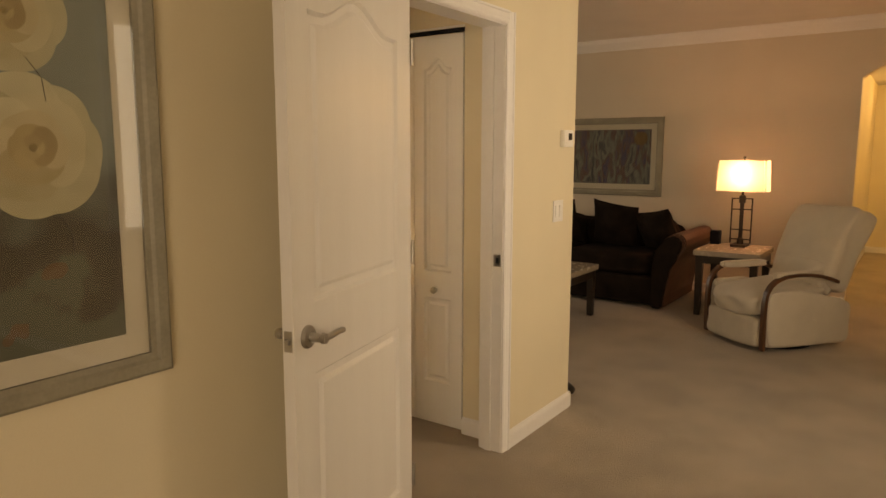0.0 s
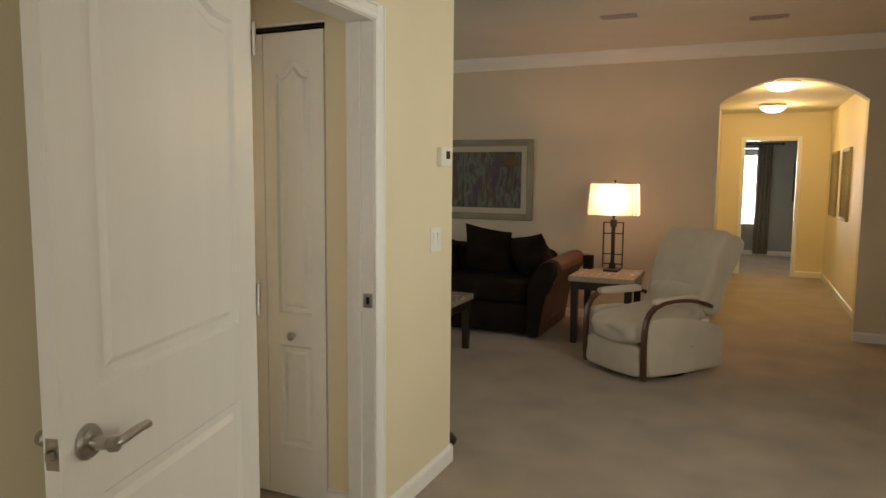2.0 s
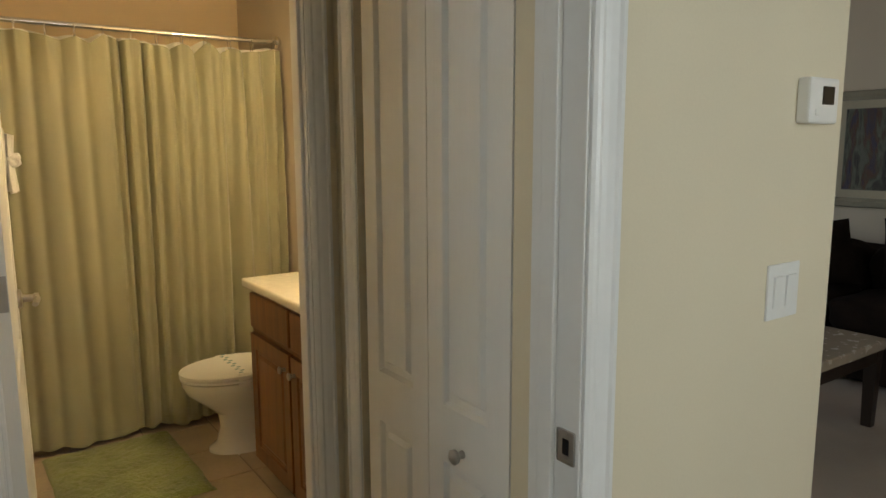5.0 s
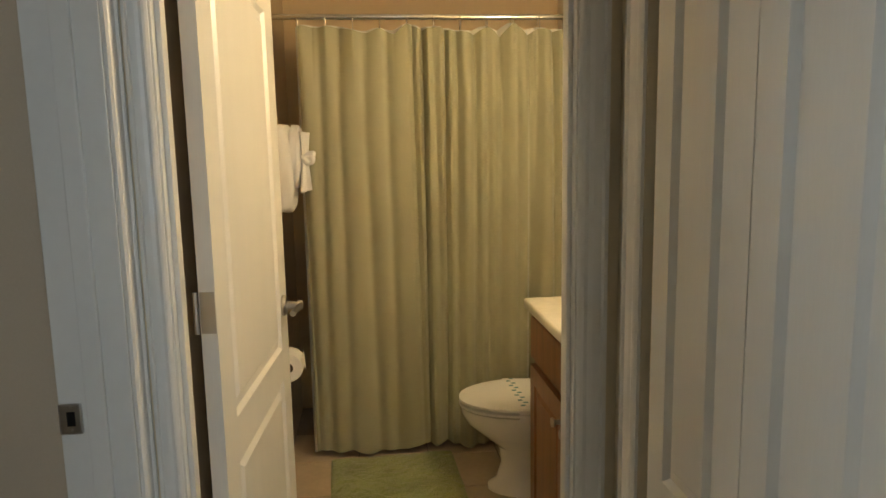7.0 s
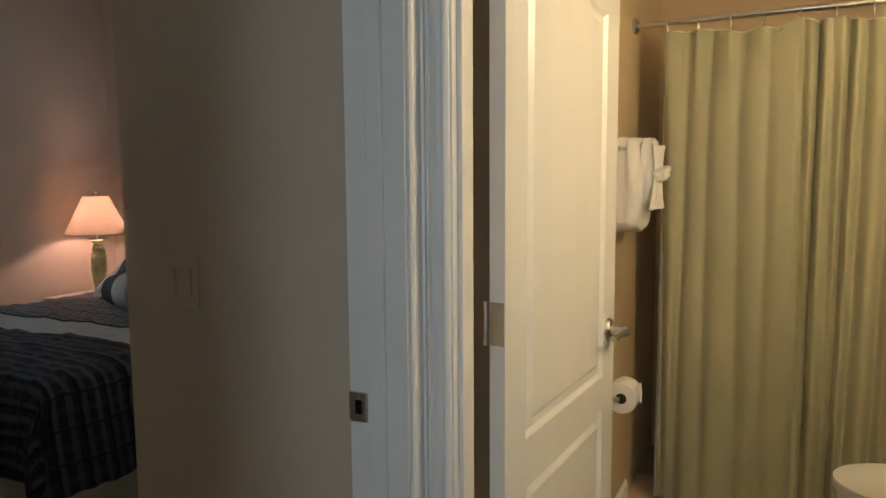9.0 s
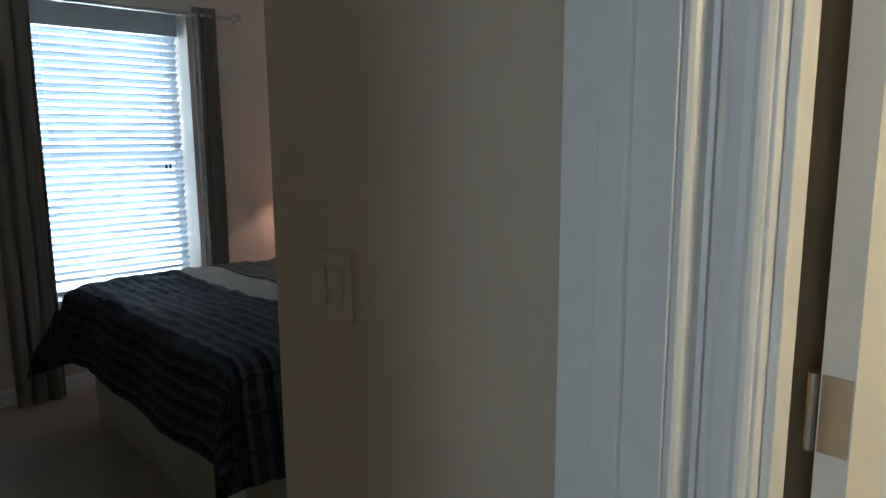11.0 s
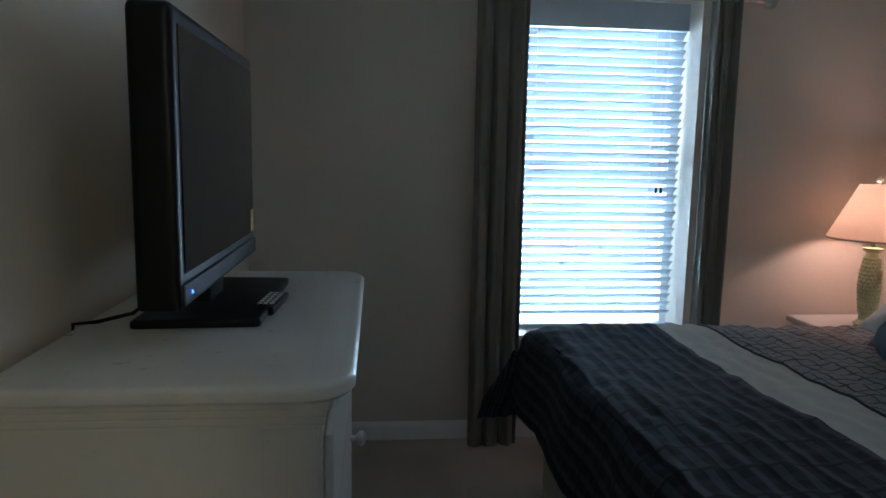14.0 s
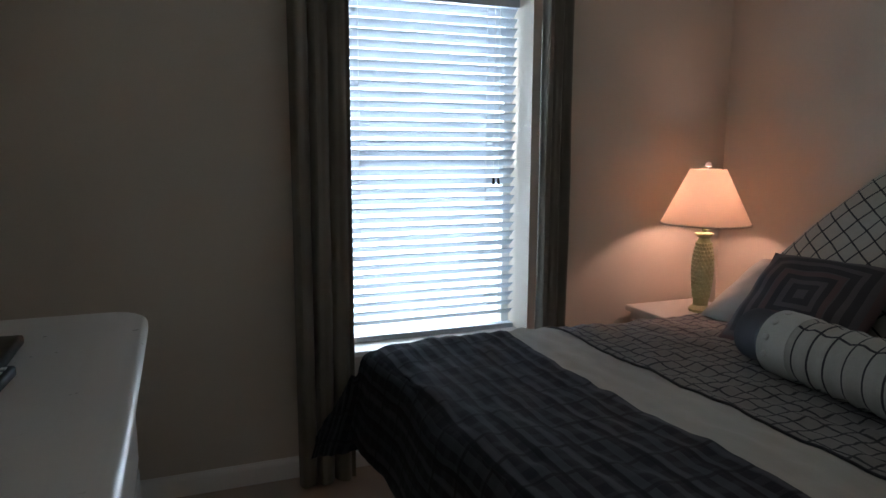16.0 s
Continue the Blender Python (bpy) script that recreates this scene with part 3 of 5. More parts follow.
# ---- doors ----
def inset(pts, d):
    """Offset a convex outline inwards."""
    n, out = len(pts), []
    area = sum(pts[i][0] * pts[(i + 1) % n][1] - pts[(i + 1) % n][0] * pts[i][1] for i in range(n))
    s = 1 if area > 0 else -1
    for i in range(n):
        p, a, b = Vector(pts[i]), Vector(pts[i - 1]), Vector(pts[(i + 1) % n])
        e0, e1 = (p - a).normalized(), (b - p).normalized()
        n0, n1 = Vector((-e0.y, e0.x)) * s, Vector((-e1.y, e1.x)) * s
        t = (n0 + n1)
        t = t / max(0.3, t.length_squared / 2)
        out.append(tuple(p + t * d))
    return out


def panel_outline(x0, x1, z0, z1, arch=0.0):
    if not arch:
        return [(x0, z0), (x1, z0), (x1, z1), (x0, z1)]
    w, pts = x1 - x0, [(x0, z0), (x1, z0)]
    for k in range(13):
        u = 1 - k / 12
        pts.append((x0 + w * u, z1 - arch + arch * (0.5 - 0.5 * math.cos(2 * math.pi * min(max((u - 0.12) / 0.76, 0), 1)))))
    return pts


def panel_slab(w, h, th, outlines, both=True, groove=(0.010, 0.030, 0.044)):
    """A moulded door leaf: x 0..w, z 0..h, faces at y = 0 and y = th; sunk mouldings round raised fields."""
    bm = bmesh.new()

    def face(y, s):
        rim = [bm.verts.new((x, y, z)) for x, z in ((0, 0), (w, 0), (w, h), (0, h))]
        edges = [bm.edges.new((rim[i], rim[(i + 1) % 4])) for i in range(4)]
        for o in outlines:
            loops = []
            for d, y_off in ((0, 0), (groove[0], 0.011), (groove[1], 0.011), (groove[2], 0.002)):
                loops.append([bm.verts.new((x, y + s * y_off, z)) for x, z in (inset(o, d) if d else o)])
            n = len(o)
            for a, b in zip(loops, loops[1:]):
                for i in range(n):
                    bm.faces.new((a[i], a[(i + 1) % n], b[(i + 1) % n], b[i]))
            bm.faces.new(loops[-1])
            edges += [bm.edges.get((loops[0][i], loops[0][(i + 1) % n])) for i in range(n)]
        bmesh.ops.triangle_fill(bm, edges=edges, use_beauty=True)
        return rim

    a, b = face(0, 1), face(th, -1)
    for i in range(4):
        bm.faces.new((a[i], a[(i + 1) % 4], b[(i + 1) % 4], b[i]))
    return bm


def lever(root, x, y, z, towards, s):
    """A nickel rosette and lever on a face whose outward way is s along y."""
    rm = pose(x, y, z, 90 if s < 0 else -90)
    hw = part("rosette", lathe(bmesh.new(), [(0.033, 0), (0.033, 0.006), (0.028, 0.012), (0.014, 0.014), (0.012, 0.045), (0.016, 0.05), (0.014, 0.062), (0.0, 0.064)], 28, rm), NICKEL, root, "brushed nickel rosette", True)
    pts = [(x, y + s * 0.055, z), (x + towards * 0.03, y + s * 0.058, z + 0.001), (x + towards * 0.075, y + s * 0.055, z + 0.002), (x + towards * 0.11, y + s * 0.05, z - 0.002)]
    part("lever", tube(bmesh.new(), pts, 0.0095, 12, flat=0.9), NICKEL, hw, "brushed nickel lever", True)


def latch(root, x, y, z, s):
    pl = part("latch_plate", blk(min(x, x + s * 0.0015), max(x, x + s * 0.0015), y - 0.0125, y + 0.0125, z - 0.029, z + 0.029, bevel=0.0006), NICKEL, root, "nickel latch plate")
    part("latch_bolt", blk(min(x, x + s * 0.012), max(x, x + s * 0.012), y - 0.006, y + 0.006, z - 0.008, z + 0.008, bevel=0.002), NICKEL, pl)


def door_leaf(name, m, w, label, handle_z, rail, lever_sides=(-1, 1)):
    root = thing(name, m, label, "door")
    lo, hi = rail
    part("slab", panel_slab(w, 2.015, 0.035, [panel_outline(0.105, w - 0.105, 0.2, lo), panel_outline(0.105, w - 0.105, hi, 1.90, 0.075)]), DOOR, root)
    latch(root, w, 0.0175, handle_z, 1)
    for s in lever_sides:
        lever(root, w - 0.065, 0 if s < 0 else 0.035, handle_z, -1, s)
    for z in (0.22, 1.085, 1.80):
        hg = part("hinge", lathe(bmesh.new(), [(0.006, -0.045), (0.006, 0.045)], 10, pose(-0.002, 0.042, z)), NICKEL, root, "nickel butt hinge")
        part("hinge_leaf", blk(-0.0015, 0.0, 0.002, 0.033, z - 0.045, z + 0.045, bevel=0.0005), NICKEL, hg)
    return root


# leaf of the entry, swung out almost flat to the wall: its local x runs from the hinge
door_leaf("entry_door", pose(-0.795, -0.068, 0.012, 0, 0, 180 + 13.9) @ Matrix.Translation((0, -0.035, 0)), 0.775, "white two-panel interior door standing wide open", 0.945, (0.83, 1.035), (1, -1))
bd = door_leaf("bathroom_door", pose(-0.719, 1.213, 0.012, 0, 0, 86.2), 0.765, "white two-panel bathroom door standing open", 0.94, (0.712, 0.81), (-1,))


def bifold(m):
    root = thing("bifold_door", m, "white two-leaf bifold closet door with raised panels, closed", "closet door")
    part("track", blk(0, 0.652, 0.004, 0.03, 2.052, 2.068), BLACK, root, "dark top track")
    for i in range(2):
        x = 0.028 + i * 0.307
        lf = part("leaf", panel_slab(0.304, 2.03, 0.03, [panel_outline(0.062, 0.236, 0.23, 0.69), panel_outline(0.062, 0.236, 0.83, 1.92, 0.05)], groove=(0.010, 0.026, 0.038)), DOOR, root, at=pose(x + 0.002, 0, 0.012))
        if i == 1:
            part("knob", lathe(bmesh.new(), [(0.010, 0), (0.008, 0.012), (0.017, 0.02), (0.018, 0.028), (0.010, 0.034), (0, 0.035)], 20, pose(0.14, 0, 0.735, 90)), NICKEL, lf, "small round nickel knob", True)
    return root


bifold(pose(0.105, 0.938, 0.0, 0, 0, -90))
structure("closet_trim", blk(0.103, 0.113, 0.287, 0.938, 2.07, 2.079), TRIM, "white closet head trim", "trim")
ct = moved(casing_leg(2.09), pose(0.10, 0.943, 0, 0, 0, -90) @ Matrix.Diagonal((-1, 1, 1, 1)))
structure("closet_casing", ct, TRIM, "white moulded closet casing", "trim")

# ---- wall fittings ----
def wall_plate(name, m, gangs, label, paint=PLASTIC):
    root = thing(name, m, label, "light switch")
    w = 0.07 + 0.046 * (gangs - 1)
    part("plate", blk(-w / 2, w / 2, -0.006, 0, -0.0575, 0.0575, bevel=0.003), paint, root)
    for g in range(gangs):
        x = (g - (gangs - 1) / 2) * 0.046
        part("rocker", moved(blk(-0.0165, 0.0165, -0.010, -0.003, -0.033, 0.033, bevel=0.002), pose(x, 0, 0, 3)), paint, root)


wall_plate("light_switch", pose(0.58, 0, 1.153), 2, "white double rocker switch on the cream wall")
wall_plate("light_switch", pose(-1.43, 1.04, 1.165), 2, "ivory double rocker switch on the bedroom wall", IVORY)


def thermostat(m):
    root = thing("thermostat", m, "white wall thermostat with a small grey display", "thermostat")
    part("body", blk(-0.056, 0.056, -0.028, 0, -0.045, 0.045, bevel=0.006), PLASTIC, root)
    part("display", blk(-0.01, 0.035, -0.0295, -0.02, -0.008, 0.028, bevel=0.001), BLACK, root, "dark grey display")
    part("button", blk(-0.035, -0.02, -0.0305, -0.02, -0.03, -0.018, bevel=0.001), PLASTIC, root)


thermostat(pose(0.645, 0, 1.537))


def frame_ring(bm, w, h, prof):
    """A mitred picture frame, centred, in the x-z plane facing -y; prof pairs of (inset, depth)."""
    loops = []
    for d, y in prof:
        loops.append([bm.verts.new((sx * (w / 2 - d), -y, sz * (h / 2 - d))) for sx, sz in ((-1, -1), (1, -1), (1, 1), (-1, 1))])
    for a, b in zip(loops, loops[1:]):
        for i in range(4):
            bm.faces.new((a[i], a[(i + 1) % 4], b[(i + 1) % 4], b[i]))
    return bm


def picture(name, m, w, h, fw, mw, canvas, label, rail=SILVER):
    root = thing(name, m, label, "picture")
    part("frame", frame_ring(bmesh.new(), w, h, [(0, 0), (0, 0.026), (0.008, 0.032), (fw * 0.6, 0.030), (fw * 0.75, 0.024), (fw, 0.022), (fw, 0.008)]), rail, root)
    part("mat_board", blk(-w / 2 + fw, w / 2 - fw, -0.011, -0.006, -h / 2 + fw, h / 2 - fw), MATBOARD, root, "cream mat board") if mw else None
    part("print", blk(-w / 2 + fw + mw, w / 2 - fw - mw, -0.0145, -0.010, -h / 2 + fw + mw, h / 2 - fw - mw), canvas, root)
    g = part("glass", blk(-w / 2 + fw, w / 2 - fw, -0.0215, -0.0195, -h / 2 + fw, h / 2 - fw), GLASS, root)
    g.visible_shadow = False
    return root


fl = picture("flower_picture", pose(-2.26, 0, 1.45), 1.0, 1.10, 0.055, 0.06, FLOWERBG, "framed print of pale roses in a champagne frame")


def petal_paint(name, deep, pale):
    """Brushed cream, a tone of its own for each petal."""
    m, tree, b = shader(name)
    geo = tree.nodes.new("ShaderNodeNewGeometry")
    tone = math_node(tree, "ADD", math_node(tree, "MULTIPLY", geo.outputs["Random Per Island"], 0.55), math_node(tree, "MULTIPLY", noise_out(tree, 16, 4), 0.6))
    tree.links.new(mix_node(tree, tone, deep, pale), b.inputs["Base Color"])
    b.inputs["Roughness"].default_value = 0.55
    return m


PETALS = [petal_paint("outer_petal_paint", (0.28, 0.24, 0.12), (0.60, 0.55, 0.36)), petal_paint("petal_paint", (0.32, 0.26, 0.12), (0.66, 0.60, 0.40)),
          petal_paint("inner_petal_paint", (0.32, 0.24, 0.10), (0.66, 0.57, 0.36)), petal_paint("heart_petal_paint", (0.26, 0.17, 0.07), (0.52, 0.41, 0.21))]


def rose(root, x, z, r, seed):
    """A painted rose: overlapping petals in five rings, turning inwards to a dark heart."""
    rnd = random.Random(seed)
    for ring, (n, rr, pet) in enumerate(((7, 0.62, 0.46), (6, 0.44, 0.38), (6, 0.30, 0.27), (5, 0.18, 0.18), (4, 0.085, 0.10))):
        bm = bmesh.new()
        for k in range(n):
            a = 2 * math.pi * (k + 0.5 * ring + rnd.uniform(-0.2, 0.2)) / n
            pr = r * pet * rnd.uniform(0.9, 1.15)
            cx, cz = x + math.cos(a) * r * rr, z + math.sin(a) * r * rr
            lay = -0.0150 - 0.0006 * ring - 0.00007 * k
            wav = [rnd.uniform(0.93, 1.06) for _ in range(6)]
            pts = []
            for q in range(28):
                ang = q * 2 * math.pi / 28
                k0 = ang / (2 * math.pi) * 6
                w = wav[int(k0) % 6] * (1 - k0 % 1) + wav[(int(k0) + 1) % 6] * (k0 % 1)
                du, dv = pr * 0.82 * w * math.cos(ang), pr * 1.12 * w * math.sin(ang)
                pts.append(bm.verts.new((cx + du * math.cos(a) - dv * math.sin(a), lay, cz + du * math.sin(a) + dv * math.cos(a))))
            bm.faces.new(pts)
        part("petal_ring", bm, PETALS[min(ring, 3)], root, "painted cream petals")
    part("rose_heart", lathe(bmesh.new(), [(r * 0.06, 0), (r * 0.055, 0.0003), (r * 0.02, 0.0005)], 14, pose(x, -0.0184, z, 90)), PETALDARK, root)


rose(fl, 0.20, 0.02, 0.155, 3)
rose(fl, 0.165, 0.30, 0.125, 5)
for pts in (((0.24, -0.12), (0.27, -0.17), (0.275, -0.23)), ((0.20, 0.21), (0.23, 0.17), (0.235, 0.12))):
    part("stem", tube(bmesh.new(), [(x, -0.0147, z) for x, z in pts], 0.003, 6, flat=0.2), DARKWOOD, fl, "dark painted stem")

# ---- living room ----
picture("abstract_picture", pose(4.72, 1.35, 1.42, 0, 0, 90) @ pose(0, 0, 0, 0, 0, 180), 1.22, 0.86, 0.07, 0.06, ART, "wide framed abstract print above the sofa")
SUNSPOT = surface("ochre_sun_paint", (0.20, 0.115, 0.035), 0.5, vary=0.2, big=12, relief=0)
part("painted_sun", lathe(bmesh.new(), [(0.075, 0), (0.074, 0.0006), (0.03, 0.0008)], 28, pose(0.365, -0.0146, 0.20, 90)), SUNSPOT, bpy.data.objects["abstract_picture"], "ochre painted disc", True)


def table(name, m, sx, sy, h, top, label, leg=0.065):
    root = thing(name, m, label, "table")
    part("tabletop", blk(-sx / 2, sx / 2, -sy / 2, sy / 2, h - 0.05, h, bevel=0.008), top, root, "faux marble top")
    part("apron", blk(-sx / 2 + 0.02, sx / 2 - 0.02, -sy / 2 + 0.02, sy / 2 - 0.02, h - 0.12, h - 0.051), DARKWOOD, root)
    for x in (-1, 1):
        for y in (-1, 1):
            cx, cy = x * (sx / 2 - 0.05), y * (sy / 2 - 0.05)
            bm = blk(-leg / 2, leg / 2, -leg / 2, leg / 2, 0, h - 0.05, bevel=0.003)
            for v in bm.verts:
                k = 0.75 + 0.25 * min(v.co.z / (h - 0.05), 1)
                v.co.x, v.co.y = v.co.x * k + cx, v.co.y * k + cy
            part("leg", bm, DARKWOOD, root)
    return root


table("end_table", pose(3.86, -0.22, 0), 0.66, 0.56, 0.60, STONETOP, "square end table with marble-look top and dark legs")
table("coffee_table", pose(2.66, 1.32, 0), 0.74, 1.15, 0.47, STONETOP, "long coffee table with marble-look top and dark legs")


def table_lamp(m):
    root = thing("table_lamp", m, "lit table lamp with bronze open-frame base and rectangular ivory shade", "lamp")
    part("base", blk(-0.10, 0.10, -0.065, 0.065, 0, 0.022, bevel=0.004), DARKMETAL, root)
    part("stem", lathe(bmesh.new(), [(0.03, 0.02), (0.03, 0.07), (0.018, 0.08), (0.018, 0.40), (0.03, 0.41), (0.03, 0.47), (0.012, 0.48), (0.012, 0.56)], 16), DARKMETAL, root, "", True)
    for y in (-1, 1):
        part("upright", blk(-0.006, 0.006, y * 0.088 - 0.006, y * 0.088 + 0.006, 0.03, 0.45), DARKMETAL, root)
    for z in (0.06, 0.15, 0.34, 0.44):
        part("cross_bar", blk(-0.005, 0.005, -0.094, 0.094, z, z + 0.010), DARKMETAL, root)
    bm = bmesh.new()
    loops = [[bm.verts.new((sx * a, sy * b, z)) for sx, sy in ((-1, -1), (1, -1), (1, 1), (-1, 1))] for a, b, z in ((0.125, 0.218, 0.515), (0.115, 0.205, 0.795))]
    for i in range(4):
        bm.faces.new((loops[0][i], loops[0][(i + 1) % 4], loops[1][(i + 1) % 4], loops[1][i]))
    bmesh.ops.bevel(bm, geom=[e for e in bm.edges if abs(e.verts[0].co.z - e.verts[1].co.z) > 0.1], offset=0.02, segments=3, affect="EDGES")
    part("shade", bm, SHADE, root, "ivory linen shade")
    part("finial", lathe(bmesh.new(), [(0.004, 0.79), (0.004, 0.81), (0.013, 0.82), (0.013, 0.828), (0, 0.836)], 14), DARKMETAL, root, "", True)
    part("harp", tube(bmesh.new(), [(0, 0.07 * math.sin(a), 0.68 - 0.115 * math.cos(a)) for a in np.linspace(0.15, math.pi, 14)], 0.003, 6), DARKMETAL, root)


table_lamp(pose(4.03, -0.23, 0.60))


def speaker(m):
    root = thing("small_speaker", m, "small black upright speaker on the end table", "speaker")
    part("cabinet", blk(-0.04, 0.04, -0.045, 0.045, 0, 0.13, bevel=0.01, seg=3), BLACK, root)
    part("grille", blk(-0.043, -0.038, -0.036, 0.036, 0.012, 0.118, bevel=0.002), BLACK, root)


speaker(pose(4.08, 0.0, 0.60))


def puff(sx, sy, sz, n=10, power=2.6, seed=0, rough=0.012):
    """A soft cushion block centred at the origin."""
    bm = bmesh.new()
    bmesh.ops.create_cube(bm, size=2)
    bmesh.ops.subdivide_edges(bm, edges=bm.edges, cuts=n, use_grid_fill=True)
    for v in bm.verts:
        x, y, z = v.co
        r = (abs(x) ** (power * 2) + abs(y) ** (power * 2) + abs(z) ** (power * 2)) ** (1 / (power * 2))
        x, y, z = x / r, y / r, z / r
        k = 1 + wob(x + seed, y, z, 1.7, rough * 4)
        v.co = (x * sx / 2 * k, y * sy / 2 * k, z * sz / 2 * k)
    return bm


def pillow(s, t, n=22, seed=0):
    """A square throw pillow, in the x-z plane, with pulled-in sides and pointed corners."""
    bm = bmesh.new()
    for side in (-1, 1):
        g = []
        for j in range(n + 1):
            row = []
            for i in range(n + 1):
                u, v = 2 * i / n - 1, 2 * j / n - 1
                puffy = (max(0, 1 - u * u) * max(0, 1 - v * v)) ** 0.42
                x = s / 2 * u * (1 - 0.07 * (1 - v * v))
                z = s / 2 * v * (1 - 0.07 * (1 - u * u))
                row.append(bm.verts.new((x, side * t / 2 * puffy * (1 + wob(u + seed, v, side, 2.2, 0.25)), z)))
            g.append(row)
        for j in range(n):
            for i in range(n):
                bm.faces.new((g[j][i], g[j][i + 1], g[j + 1][i + 1], g[j + 1][i]))
    bmesh.ops.remove_doubles(bm, verts=bm.verts, dist=0.0004)
    return bm


def sofa(m):
    """Faces -x; origin on the floor at its south front corner, running along +y."""
    root = thing("sofa", m, "dark brown upholstered sofa with flared leather arms", "sofa")
    part("base", blk(0.04, 1.02, 0.24, 2.16, 0.03, 0.30, bevel=0.03, seg=3), SOFA, root, "", True)
    part("backrest", moved(puff(0.30, 1.96, 0.50, seed=3), pose(0.96, 1.2, 0.50, 0, -10)), SOFA, root, "", True)
    for k in range(2):
        part("seat_cushion", moved(puff(0.76, 0.97, 0.22, seed=k), pose(0.42, 0.71 + k * 0.98, 0.40)), SOFA, root, "", True)
        part("back_cushion", moved(puff(0.26, 0.94, 0.40, seed=k + 5), pose(0.76, 0.71 + k * 0.98, 0.60, 0, -14)), SOFA, root, "", True)
    for y in (0.16, 2.24):
        s = -1 if y < 1 else 1
        prof = [(0.03, 0.02), (0.035, 0.12), (0.055, 0.26), (0.09, 0.40), (0.13, 0.50), (0.17, 0.55), (0.205, 0.60), (0.215, 0.65), (0.195, 0.70), (0.15, 0.728), (0.09, 0.725), (0.03, 0.69), (-0.03, 0.62), (-0.07, 0.54), (-0.09, 0.44), (-0.09, 0.02)]
        mm = Matrix(((0, 1, 0, 0.0), (s, 0, 0, y), (0, 0, 1, 0), (0, 0, 0, 1)))
        bm = prism(bmesh.new(), prof, 0.03, 1.0)
        bmesh.ops.bevel(bm, geom=[e for e in bm.edges], offset=0.012, segments=2, affect="EDGES")
        part("arm", moved(bm, mm), SOFALEATHER, root, "flared brown leather arm", True)
        bm = prism(bmesh.new(), [(x * 0.9 - 0.004, z * 0.975) for x, z in prof], -0.03, 0.035)
        bmesh.ops.bevel(bm, geom=[e for e in bm.edges], offset=0.02, segments=3, affect="EDGES")
        part("arm_front", moved(bm, mm), SOFA, root, "dark chenille arm front", True)
    return root


sofa(pose(3.52, 0.18, 0))
for n_, (x, y, z, rx, ry, rz, s) in enumerate(((3.97, 0.52, 0.70, -22, 10, 70, 0.44), (4.02, 0.98, 0.73, -20, -9, 84, 0.50), (3.98, 1.62, 0.72, -22, 8, 100, 0.50))):
    th = thing("throw_pillow", pose(x, y, z, 0, 0, rz) @ pose(0, 0, 0, rx) @ pose(0, 0, 0, 0, ry), "dark brown chenille throw pillow on the sofa", "pillow", "sofa pillows")
    part("cover", pillow(s, 0.2, seed=n_), SOFA, th, "", True)


def ribbon(pts, x, w, t):
    """A bent flat wooden strip through (y, z) points, w wide in x and t thick."""
    bm = bmesh.new()
    rings = []
    for i, p in enumerate(pts):
        a, b = Vector(pts[max(i - 1, 0)]), Vector(pts[min(i + 1, len(pts) - 1)])
        d = (b - a).normalized()
        n = Vector((-d.y, d.x)) * t / 2
        p = Vector(p)
        rings.append([bm.verts.new((x + sx * w / 2, p.x + k * n.x, p.y + k * n.y)) for sx, k in ((-1, -1), (1, -1), (1, 1), (-1, 1))])
    for a, b in zip(rings, rings[1:]):
        for i in range(4):
            bm.faces.new((a[i], a[(i + 1) % 4], b[(i + 1) % 4], b[i]))
    bm.faces.new(rings[0])
    bm.faces.new(rings[-1])
    bmesh.ops.bevel(bm, geom=list(bm.edges), offset=0.004, segments=2, affect="EDGES")
    return bm


